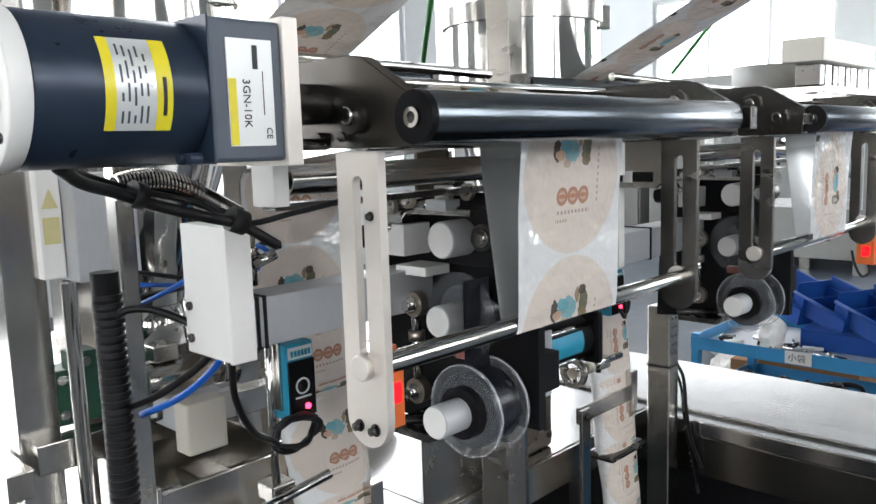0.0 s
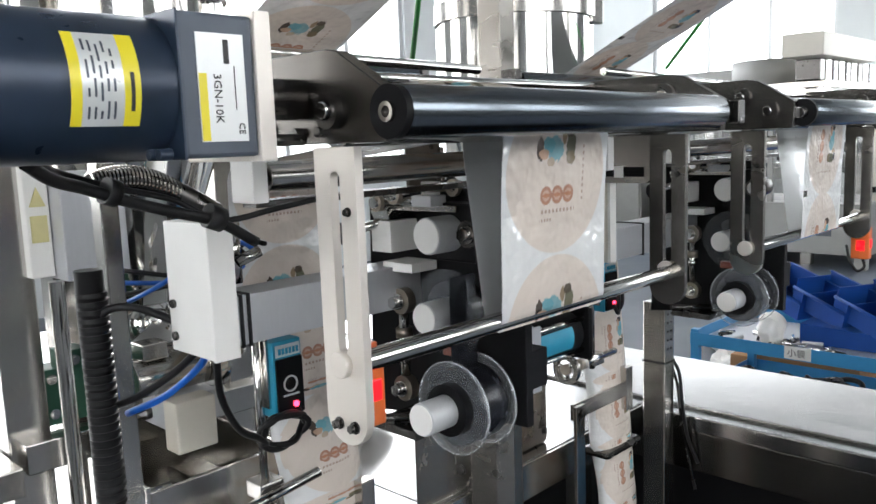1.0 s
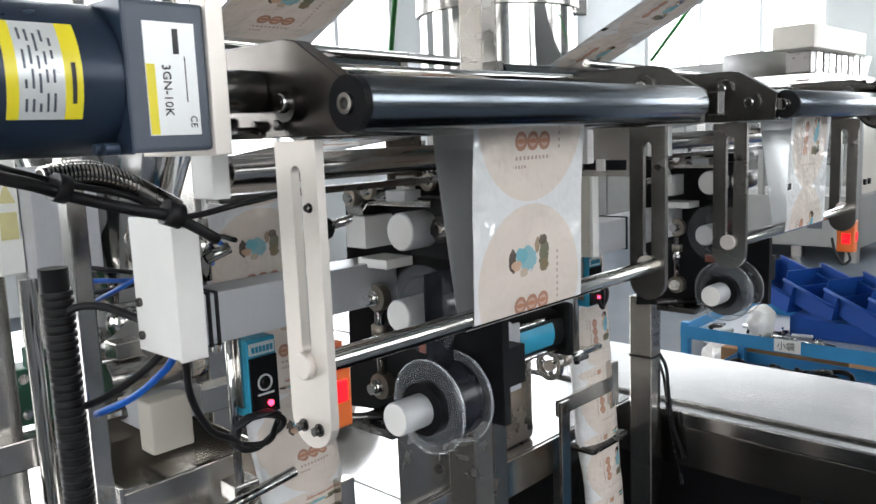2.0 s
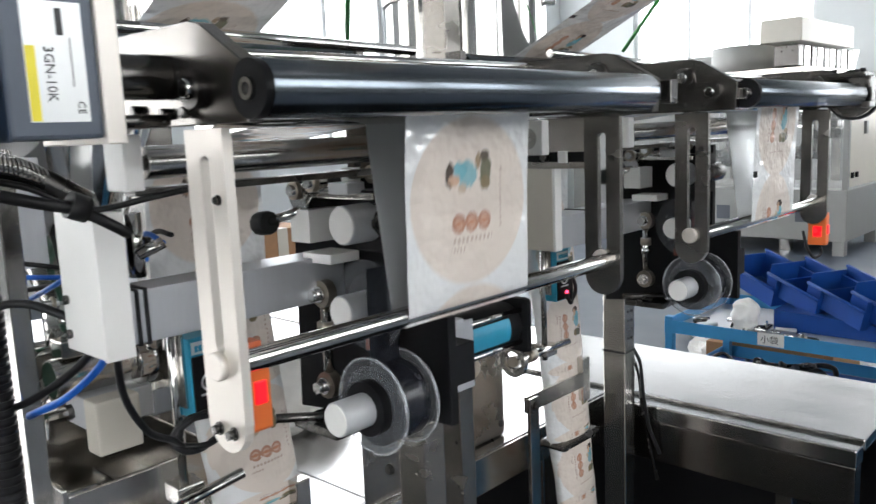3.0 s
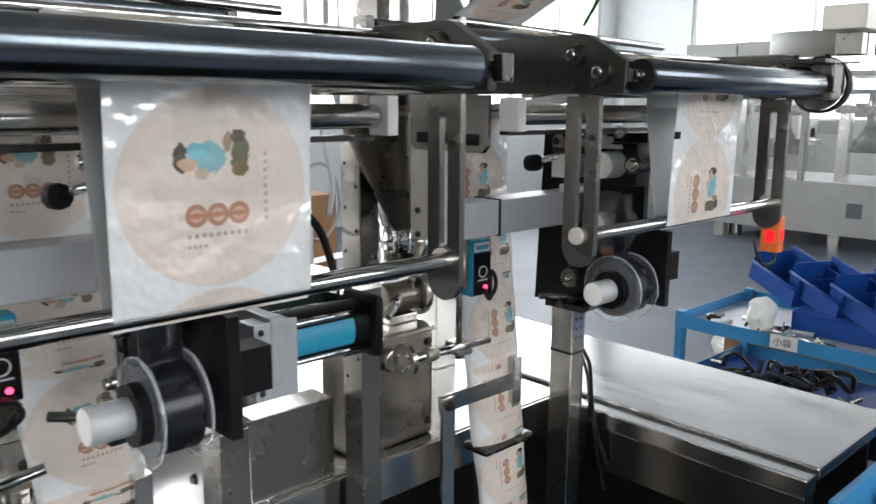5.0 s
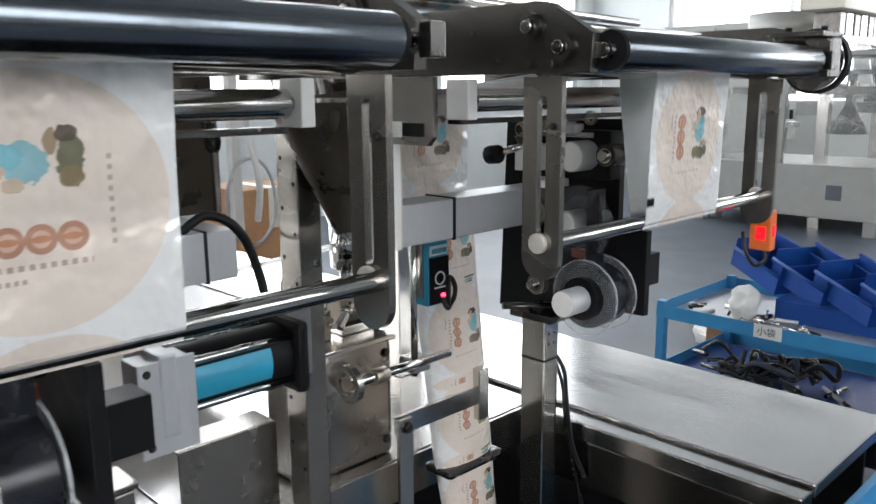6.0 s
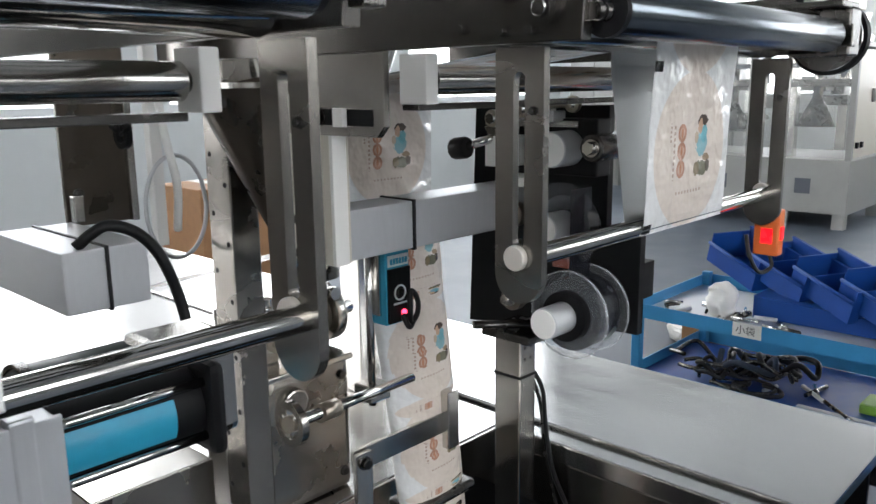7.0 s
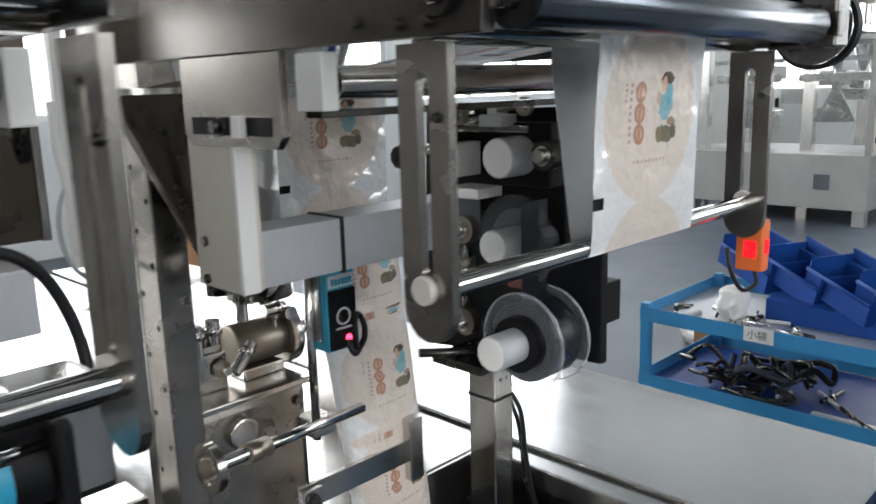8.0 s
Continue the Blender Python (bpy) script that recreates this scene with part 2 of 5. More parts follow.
def slotted(y0, y1, z_top, z_low, x, thick, slot_w, slot_top, slot_low):
    """A bar with a half-round lower end and a real slot through it."""
    bm = bmesh.new()
    c, r = (y0 + y1) / 2, (y1 - y0) / 2
    n = 12
    outer = [(y0, slot_top + r), (y0, slot_low)] + [(c - r * math.cos(math.pi * i / n), z_low + r - r * math.sin(math.pi * i / n)) for i in range(n + 1)] + [(y1, slot_low), (y1, slot_top + r)]
    s = slot_w / 2
    inner = [(c - s, slot_top)] + [(c - s, slot_low)] + [(c - s * math.cos(math.pi * i / n), slot_low - s * math.sin(math.pi * i / n)) for i in range(n + 1)] + [(c + s, slot_low), (c + s, slot_top)]
    for side in (x, x + thick):
        vo = [bm.verts.new((side, a, b)) for a, b in outer]
        vi = [bm.verts.new((side, a, b)) for a, b in inner]
        for i in range(len(vo) - 1):
            bm.faces.new((vo[i], vo[i + 1], vi[i + 1], vi[i]))
    bm.verts.ensure_lookup_table()
    k = len(outer) + len(inner)
    no = len(outer)
    for i in range(no - 1):
        bm.faces.new((bm.verts[i], bm.verts[i + 1], bm.verts[k + i + 1], bm.verts[k + i]))
    for i in range(no, k - 1):
        bm.faces.new((bm.verts[i], bm.verts[i + 1], bm.verts[k + i + 1], bm.verts[k + i]))
    bmesh.ops.recalc_face_normals(bm, faces=bm.faces)
    # the solid head over the slot, its underside a half circle
    head = [(y1, z_top), (y0, z_top), (y0, slot_top + r)] + [(c - s, slot_top)] + [(c - s * math.cos(math.pi * i / n), slot_top + s * math.sin(math.pi * i / n)) for i in range(1, n)] + [(c + s, slot_top), (y1, slot_top + r)]
    sheet(head, "x", x, thick, bm, 0)
    bmesh.ops.remove_doubles(bm, verts=bm.verts, dist=1e-5)
    return bm


def hose(points, r, seg=8, steps=6, bm=None):
    """A smooth round cable through the points."""
    bm = bm or bmesh.new()
    ps = [Vector(p) for p in points]
    ps = [ps[0] * 2 - ps[1]] + ps + [ps[-1] * 2 - ps[-2]]
    line = []
    for i in range(1, len(ps) - 2):
        a, b, c, d = ps[i - 1:i + 3]
        for k in range(steps):
            t = k / steps
            line.append(0.5 * (2 * b + (c - a) * t + (2 * a - 5 * b + 4 * c - d) * t * t + (3 * b - a - 3 * c + d) * t ** 3))
    line.append(ps[-2])
    side, loops = None, []
    for i, p in enumerate(line):
        d = (line[min(i + 1, len(line) - 1)] - line[max(i - 1, 0)]).normalized()
        if side is None:
            side = d.orthogonal().normalized()
        side = (side - d * side.dot(d)).normalized()
        up = d.cross(side)
        loops.append([bm.verts.new(p + r * (side * math.cos(2 * math.pi * k / seg) + up * math.sin(2 * math.pi * k / seg))) for k in range(seg)])
    for a, b in zip(loops, loops[1:]):
        for k in range(seg):
            f = bm.faces.new((a[k], a[(k + 1) % seg], b[(k + 1) % seg], b[k]))
            f.smooth = True
    bm.faces.new(loops[0][::-1])
    bm.faces.new(loops[-1])
    return bm


def bolt(c, axis, r, h, bm=None):
    """A hexagon bolt head with its washer; axis is a unit vector that points out of the surface."""
    c, d = Vector(c), Vector(axis)
    bm = rod(c, c + d * h * 0.25, r * 1.35, 20, bm)
    rod(c + d * h * 0.25, c + d * h, r, 6, bm)
    return bm


def socket(c, axis, r, h, bm=None):
    """A round-headed socket screw."""
    c, d = Vector(c), Vector(axis)
    bm = rod(c, c + d * h, r, 16, bm, bevel=r * 0.15)
    rod(c + d * (h - r * 0.05), c + d * (h + r * 0.02), r * 0.5, 6, bm)
    return bm

# ---------------------------------------------------------------- hall
HX0, HX1, HY0, HY1, HZ = -5.0, 12.0, -5.0, 8.0, 7.6


def hall():
    g = -LIFT
    solo("floor", box(HX0, HX1, HY0, HY1, g - 0.2, g), FLOORM, "blue-grey painted epoxy factory floor", "floor", kind="structure")
    solo("ceiling", box(HX0, HX1, HY0, HY1, HZ, HZ + 0.2), CEILM, "grey sheet roof of the factory hall", "ceiling", kind="structure")
    for y in (-2.5, 0.5, 3.5, 6.5):
        solo("trim", box(HX0 + 0.05, HX1 - 0.05, y - 0.1, y + 0.1, HZ - 0.35, HZ - 0.004), BEAMM, "dark steel roof beam", "beam", kind="structure")

    def wall(name, axis, at, thick, lo, hi, openings, label, mat=WALLM):
        """A wall with real openings (from, to, sill, head), built of the pieces between them."""
        bm = bmesh.new()

        def slab(a, b, z0, z1):
            if axis == "x":
                box(at, at + thick, a, b, z0, z1, bm=bm)
            else:
                box(a, b, at, at + thick, z0, z1, bm=bm)

        edge = lo
        for a, b, s, h in openings:
            slab(edge, a, g, HZ)
            if s > g:
                slab(a, b, g, s)
            slab(a, b, h, HZ)
            edge = b
        slab(edge, hi, g, HZ)
        return solo(name, bm, mat, label, "wall", kind="structure")

    far = [(-3.6, -0.6, 1.2, 3.6), (0.2, 3.0, 1.2, 3.6), (3.8, 6.6, 1.2, 3.6)]
    side = [(-4.6, -1.6, 1.0, 5.9), (0.8, 4.1, 1.2, 7.1), (4.8, 7.8, 1.2, 7.1), (8.4, 11.6, 1.2, 7.1)]
    near = [(-3.2, 0.35, 1.9, 4.3), (0.60, 4.2, 1.9, 4.3), (5.0, 8.0, 1.9, 4.3)]
    west = [(-3.9, 0.7, 1.0, 4.0)]
    wall("wall_east", "x", HX1, 0.2, HY0, HY1, far, "white plastered hall wall with windows")
    wall("wall_north", "y", HY1, 0.2, HX0, HX1 + 0.2, side, "white plastered hall wall with windows")
    wall("wall_south", "y", HY0 - 0.2, 0.2, HX0, HX1 + 0.2, near, "grey painted hall wall with windows", GREYWALL)
    wall("wall_west", "x", HX0 - 0.2, 0.2, HY0 - 0.2, HY1 + 0.2, west, "grey painted hall wall with one wide window", GREYWALL)

    def window(axis, at, a, b, s, h, k):
        c = (at, (a + b) / 2, s) if axis == "x" else ((a + b) / 2, at, s)
        w = thing("window_%d" % k, c, "white framed factory window in the plaster wall", "window", kind="structure")

        def strip(u0, u1, z0, z1, d0, d1):
            return box(at + d0, at + d1, u0, u1, z0, z1) if axis == "x" else box(u0, u1, at + d0, at + d1, z0, z1)

        n = 3
        for i in range(n + 1):
            u = a + (b - a) * i / n
            u0, u1 = (u, u + 0.06) if i == 0 else ((u - 0.06, u) if i == n else (u - 0.03, u + 0.03))
            part("window_frame", strip(u0, u1, s, h, 0.05, 0.13), FRAMEW, w)
            if i < n:
                v1 = a + (b - a) * (i + 1) / n
                p = part("pane", strip(u + 0.06, v1 - 0.06, s + 0.06, h - 0.06, 0.085, 0.093), PANE, w)
                p.visible_shadow = False
        part("window_frame", strip(a + 0.062, b - 0.062, s, s + 0.06, 0.052, 0.128), FRAMEW, w)
        part("window_frame", strip(a + 0.062, b - 0.062, h - 0.06, h, 0.052, 0.128), FRAMEW, w)

    k = 1
    for at, axis, rows in ((HX1, "x", far), (HY1, "y", side), (HY0 - 0.2, "y", near), (HX0 - 0.2, "x", west)):
        for a, b, s, h in rows:
            window(axis, at, a, b, s, h, k)
            k += 1
    # bright daylight outside, well behind the panes
    solo("backdrop", box(HX1 + 3, HX1 + 3.1, HY0 - 4, HY1 + 4, g, 9), DAY, "bright overcast daylight outside the hall", "sky", kind="structure")
    solo("backdrop", box(HX0 - 4, HX1 + 2.9, HY0 - 3.1, HY0 - 3, g, 9), DAY, "bright overcast daylight outside the hall", "sky", kind="structure")
    solo("backdrop", box(HX0 - 3.1, HX0 - 3, HY0 - 2.9, HY1 + 2.9, g, 9), DAY, "bright overcast daylight outside the hall", "sky", kind="structure")
    solo("backdrop", box(HX0 - 4, HX1 + 2.9, HY1 + 3, HY1 + 3.1, g, 9), DAY, "bright overcast daylight outside the hall", "sky", kind="structure")


hall()

# ---------------------------------------------------------------- the feeding units
PITCH = 0.60
RZ = 1.465           # height of the front roller's axis
PLATE = [(0.316, 1.449), (0.314, 1.477), (0.354, 1.501), (0.364, 1.503), (0.800, 1.503), (0.800, 1.449)]


def feed_unit(xl, xr, off, label):
    """Two side plates with slotted bars, the rollers between them and the guide bar below."""
    u = thing("feed_unit", ((xl + xr) / 2, 0.37, 1.26), label, "film feeder", "film feeding units")
    for x, s in ((xl - off, -1), (xr - 0.006, 1)):
        back = 0.020 if x < 0.4 else 0.0
        p = part("side_plate", sheet(PLATE, "x", x - 0.006, 0.010), PLATEM, u, "bevelled satin steel side plate")
        f = x - 0.006
        for y, z, r in ((0.371, 1.484, 0.0085), (0.341, 1.468, 0.0085))[1 if x < 0.4 else 0:]:
            part("bearing", ring((f - 0.002, y + back, z), "x", r * 1.25, r * 0.7, 0.006, 28), DARKSTEEL, p)
            part("bolt", socket((f, y + back, z), (-1, 0, 0), r * 0.62, 0.008), CHROME, p)
        for y, z in ((0.372, 1.456), (0.350, 1.456), (0.405, 1.459), (0.432, 1.482)):
            part("bolt", socket((f, y + back, z), (-1, 0, 0), 0.0032, 0.005), DARKSTEEL, p)
    for x in (xl, xr):
        y = 0.350 if x == xl else 0.356
        # The bars are alike; stronger light on the first is put into its colour.
        b = part("slotted_bar", slotted(y, y + 0.038, 1.447, 1.262 if x < 0.4 else (1.283 if x == xl else 1.278), x, 0.006, 0.009, 1.428, 1.325), STEEL_BAR if x < 0.4 else PLATEB, u, "slotted steel adjusting bar, bright light in its pale tone" if x < 0.4 else "slotted steel adjusting bar in the less lit dark tone")
        part("bolt", bolt((x, y + 0.008, 1.4085), (-1, 0, 0), 0.0022, 0.003), DARKSTEEL, b)
        if x < 0.4:
            part("bolt", bolt((x, 0.376, 1.275), (-1, 0, 0), 0.003, 0.005), DARKSTEEL, b)
            part("bolt", bolt((x, 0.361, 1.275), (-1, 0, 0), 0.003, 0.005), DARKSTEEL, b)
        part("clamp_nut", rod((x - 0.005, y + 0.019, 1.314), (x, y + 0.019, 1.314), 0.0085, 22, bevel=0.001), STEEL_BAR, b)
    # front roller with its end caps and adjusting screws
    r = part("front_roller", smooth_angle(rod((xl - (0.002 if xl < 0.4 else -0.010), 0.312, RZ), (xr - 0.035, 0.312, RZ), 0.0150, 48, bevel=0.0008)), ROLLER, u, "grey anodised front roller")
    part("roller_end", ring((xl - (0.0045 if xl < 0.4 else -0.008), 0.312, RZ), "x", 0.0148, 0.0060, 0.005, 40), BLACK, r)
    part("roller_end", ring((xr - 0.033, 0.312, RZ), "x", 0.0130, 0.0060, 0.006, 40), BLACK, r)
    part("axle", rod((xl - 0.0068, 0.312, RZ), (xr - 0.012, 0.312, RZ), 0.0050, 20), DARKSTEEL, r)
    part("bolt", ring((xl - (0.0075 if xl < 0.4 else 0.001), 0.312, RZ), "x", 0.0056, 0.0032, 0.003, 24), CHROME, r)
    for x in (xr - 0.014,):
        part("adjusting_block", box(x - 0.004, x + 0.008, 0.296, 0.306, RZ - 0.010, RZ + 0.010, 0.001), DARKSTEEL, r)
        part("bolt", bolt((x, 0.312, RZ), (-1, 0, 0), 0.0052, 0.006), CHROME, r)
    r2 = part("rear_roller", smooth_angle(rod((xl + 0.006, 0.373, 1.466), (xr - 0.014, 0.373, 1.466), 0.0195, 48, bevel=0.0008)), CHROME, u, "polished steel nip roller")
    part("axle", rod((xl - 0.005, 0.373, 1.466), (xr, 0.373, 1.466), 0.006, 20), DARKSTEEL, r2)
    g = part("guide_bar", smooth_angle(rod((xl + 0.006, 0.367, 1.313), (xr, 0.367, 1.313), 0.0072, 32, bevel=0.0006)), CHROME, u, "polished steel guide bar")
    # lower back roller in white end blocks
    k = part("back_roller", smooth_angle(rod((xl + 0.006, 0.452, 1.4285), (xr - 0.010, 0.452, 1.4285), 0.0105, 36, bevel=0.0006)), STEEL, u, "grey steel back roller")
    for x in (xl - 0.012, xr - 0.006):
        part("end_block", box(x, x + 0.012, 0.438, 0.464, 1.412, 1.446, 0.0012), WHITE, k, "white plastic bearing block")
        part("bolt", bolt((x + (0.012 if x < (xl + xr) / 2 else 0), 0.452, 1.4285), (1 if x < (xl + xr) / 2 else -1, 0, 0), 0.0045, 0.005), DARKSTEEL, k)
    part("tie_bar", box(xl + 0.006, xr, 0.463, 0.480, 1.407, 1.412, 0.0008), DARKSTEEL, u)
    # bracket plate behind the left bar, with a slot, a clamp block and a bolt
    if xl > 0.5:
        bx = xl - 0.012
        k = part("bracket_plate", sheet([(0.480, 1.4485), (0.602, 1.4485), (0.602, 1.396), (0.595, 1.388), (0.488, 1.388), (0.480, 1.396)], "x", bx, 0.006), PLATEB, u, "satin steel bracket plate with a slot")
        part("slot", box(bx - 0.0006, bx + 0.001, 0.492, 0.590, 1.396, 1.408), BLACK, k)
        part("clamp_block", box(bx - 0.006, bx - 0.0006, 0.520, 0.531, 1.395, 1.409, 0.0008), WHITE, k)
        part("bolt", bolt((bx, 0.552, 1.402), (-1, 0, 0), 0.005, 0.008), DARKSTEEL, k)
    part("tie_rod", rod((xl - 0.006, 0.447, 1.497), (xr, 0.447, 1.497), 0.004, 16), CHROME, u)
    return u


feed_unit(0.315, 0.735, 0.000, "steel film feeding unit with rollers beside the motor")
feed_unit(0.910, 1.330, 0.006, "steel film feeding unit with an end wheel")


def motor():
    """Gear motor: round housing, square gearbox, mounting plate, coupling, labels."""
    cy, cz = 0.393, 1.480
    m = thing("gear_motor", (0.19, cy, cz - 0.037), "navy blue electric gear motor with yellow silver labels", "motor")
    body = part("housing", smooth_angle(rod((0.130, cy, cz), (0.213, cy, cz), 0.0365, 56, bevel=0.002)), NAVY, m, "navy blue round motor housing")
    part("end_cap", smooth_angle(rod((0.120, cy, cz), (0.130, cy, cz), 0.0372, 56, bevel=0.0015)), WHITE, m, "pale cast end cap")
    part("cap_recess", smooth_angle(rod((0.1182, cy, cz), (0.1202, cy, cz), 0.026, 40, bevel=0.0006)), CREAM, m)
    for a in (45, 135, 225, 315):
        part("bolt", socket((0.120, cy + 0.031 * math.cos(radians(a)), cz + 0.031 * math.sin(radians(a))), (-1, 0, 0), 0.0025, 0.002), DARKSTEEL, m)
    gear = part("gearbox", box(0.213, 0.256, cy - 0.036, cy + 0.036, cz - 0.036, cz + 0.036, 0.0022), GEARGREY, m, "slate grey square gearbox")
    part("seam", box(0.2124, 0.2136, cy - 0.0366, cy + 0.0366, cz - 0.0366, cz + 0.0366, 0.0004), NAVY, gear)
    part("mounting_plate", box(0.256, 0.266, cy - 0.038, cy + 0.040, cz - 0.039, cz + 0.039, 0.0008), STEEL_BAR, m, "pale steel mounting plate")
    part("coupling", smooth_angle(rod((0.266, cy, cz - 0.004), (0.3085, cy, cz - 0.004), 0.0122, 36, bevel=0.0006)), DARKSTEEL, m, "dark round shaft coupling")
    part("stud", rod((0.266, cy - 0.016, cz - 0.028), (0.300, cy - 0.016, cz - 0.028), 0.0035, 14), DARKSTEEL, m)
    for y in (cy - 0.030, cy - 0.020):
        part("bolt", socket((0.2085, y, cz - 0.0335), (-1, 0, 0), 0.003, 0.007), NAVY, gear)

    # label wrapped on the housing: yellow ends, silver field, rows of print
    def wrap(name, x0, x1, a0, a1, r, mat, parent, label=""):
        bm = bmesh.new()
        n = 16
        rows = [[bm.verts.new((x, cy - r * math.cos(a0 + (a1 - a0) * i / n), cz + r * math.sin(a0 + (a1 - a0) * i / n))) for i in range(n + 1)] for x in (x0, x1)]
        for i in range(n):
            bm.faces.new((rows[0][i], rows[0][i + 1], rows[1][i + 1], rows[1][i])).smooth = True
        return part(name, bm, mat, parent, label)

    lab = wrap("label", 0.160, 0.1925, radians(-32), radians(38), 0.0368, LABEL, body, "silver type label with yellow bands")
    wrap("label_band", 0.160, 0.165, radians(-31.8), radians(37.8), 0.0370, YELLOW, lab)
    wrap("label_band", 0.1845, 0.1925, radians(-31.8), radians(37.8), 0.0370, YELLOW, lab)
    wrap("print_bar", 0.1875, 0.1895, radians(-20), radians(8), 0.0372, INK, lab)
    for x in (0.1675, 0.1705, 0.1735, 0.1765, 0.1795):
        a = -26
        while a < 30:
            w = random.choice((6, 9, 13))
            wrap("print_bar", x, x + 0.0011, radians(a), radians(min(33, a + w)), 0.0370, GEARGREY, lab)
            a += w + random.choice((3, 7))
    # gearbox label
    fy = cy - 0.0362
    lab = part("label", box(0.2225, 0.2495, fy - 0.0004, fy + 0.0004, cz - 0.028, cz + 0.026), LABEL, gear, "white gearbox type label")
    part("label_band", box(0.2228, 0.2272, fy - 0.0007, fy + 0.0003, cz - 0.0275, cz + 0.006), YELLOW, lab)
    part("print_bar", box(0.2430, 0.2434, fy - 0.0007, fy + 0.0003, cz - 0.012, cz + 0.010), INK, lab)
    part("print_bar", box(0.2375, 0.2405, fy - 0.0007, fy + 0.0003, cz + 0.011, cz + 0.023), INK, lab)
    text_part("3GN-10K", 0.0062, (0.2310, fy - 0.0008, cz + 0.006), (90, 90, 0), INK, lab)
    text_part("CE", 0.0050, (0.2440, fy - 0.0008, cz - 0.0185), (90, 90, 0), INK, lab)
    return m


def text_part(words, size, at, turn, mat, parent):
    """Lettering as a thin mesh."""
    cu = bpy.data.curves.new("lettering", "FONT")
    cu.body, cu.size, cu.extrude, cu.resolution_u = words, size, 0.00015, 2
    tmp = bpy.data.objects.new("lettering", cu)
    scene.collection.objects.link(tmp)
    bpy.context.view_layer.update()
    me = bpy.data.meshes.new_from_object(tmp.evaluated_get(bpy.context.evaluated_depsgraph_get()))
    bpy.data.objects.remove(tmp)
    bm = bmesh.new()
    bm.from_mesh(me)
    bpy.data.meshes.remove(me)
    bmesh.ops.transform(bm, matrix=pose(*at, *turn), verts=bm.verts)
    return part("lettering", bm, mat, parent)


motor()


def coder(dx):
    """Ribbon date coder: black backing plate with knobs, spools and a print head."""
    c = thing("date_coder", (0.54 + dx, 0.52, 1.18), "black ribbon date coder with clear spools beside the film", "coder", "ribbon coders")
    X = 0.560 + dx
    plate = [(0.455, 1.405), (0.618, 1.402), (0.628, 1.165), (0.500, 1.180), (0.472, 1.188), (0.418, 1.190), (0.418, 1.285), (0.455, 1.290)]
    part("backing_plate", sheet(plate, "x", X, 0.010), BLACK, c, "black coated backing plate")

    def knob(y, z, r, x0, x1):
        k = part("knob", smooth_angle(rod((x0 + dx, y, z), (x1 + dx, y, z), r, 36, bevel=0.0008)), KNOB, c, "satin aluminium spool knob")
        return k

    def cap(x, y, z, r, k):
        part("end_cap", smooth_angle(rod((x - 0.0012 + dx, y, z), (x + dx, y, z), r * 0.93, 36, bevel=0.0004)), WHITE, k, "white knob end")

    cap(0.505, 0.482, 1.366, 0.0165, knob(0.482, 1.366, 0.0165, 0.505, 0.545))
    part("spindle", smooth_angle(rod((0.520 + dx, 0.448, 1.368), (0.560 + dx, 0.448, 1.368), 0.0125, 30, bevel=0.001)), DARKSTEEL, c)
    part("bolt", bolt((0.520 + dx, 0.448, 1.368), (-1, 0, 0), 0.006, 0.008), CHROME, c)
    # upper spool
    cap(0.503, 0.487, 1.292, 0.0145, knob(0.487, 1.292, 0.0145, 0.503, 0.540))
    s = part("spool", ring((0.546 + dx, 0.487, 1.292), "x", 0.0290, 0.012, 0.020, 40), RIBBON, c, "black ribbon spool")
    f = part("flange", ring((0.534 + dx, 0.487, 1.292), "x", 0.041, 0.012, 0.0012, 48), CLEAR, s, "clear plastic flange")
    # lower spool
    cap(0.470, 0.462, 1.213, 0.0145, knob(0.462, 1.213, 0.0145, 0.470, 0.505))
    s = part("spool", ring((0.528 + dx, 0.462, 1.213), "x", 0.0345, 0.010, 0.034, 44), RIBBON, c, "black ribbon spool")
    part("hub", ring((0.506 + dx, 0.462, 1.213), "x", 0.0235, 0.012, 0.010, 36), BLACK, s)
    for x in (0.510, 0.547):
        part("flange", ring((x + dx, 0.462, 1.213), "x", 0.0420, 0.012, 0.0012, 56), CLEAR, s, "clear plastic flange")
        part("flange_rim", ring((x + dx, 0.462, 1.213), "x", 0.0424, 0.0410, 0.0020, 56), CLEARRIM, s)
    # print head, brackets and air cylinder
    part("head_block", box(0.520 + dx, 0.556 + dx, 0.545, 0.572, 1.345, 1.375, 0.001), WHITE, c, "white print head block")
    # Black block as the shade behind the upper knob and spindle.
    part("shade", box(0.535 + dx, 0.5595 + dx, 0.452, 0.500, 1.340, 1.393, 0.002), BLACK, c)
    part("head_cover", sheet([(0.548, 1.376), (0.570, 1.376), (0.575, 1.384), (0.553, 1.388)], "x", 0.522 + dx, 0.030), CHROME, c)
    for y, z in ((0.560, 1.3925), (0.535, 1.400)):
        k = part("hose_fitting", rod((0.512 + dx, y, z), (0.532 + dx, y, z), 0.0055, 6), CHROME, c)
        part("nut", ring((0.518 + dx, y, z), "x", 0.0085, 0.004, 0.005, 16), RUST, k)
    part("striped_plate", box(0.548 + dx, 0.5555 + dx, 0.512, 0.530, 1.398, 1.411, 0.0006), WHITE, c)
    part("lever", rod((0.546 + dx, 0.515, 1.404), (0.546 + dx, 0.490, 1.406), 0.003, 12), RUST, c)
    part("lever_eye", ring((0.546 + dx, 0.486, 1.406), "x", 0.008, 0.004, 0.005, 18), RUST, c)
    part("ribbon", box(0.512 + dx, 0.546 + dx, 0.4630, 0.4640, 1.247, 1.330), RIBBON, c, "dark print ribbon between the spools")
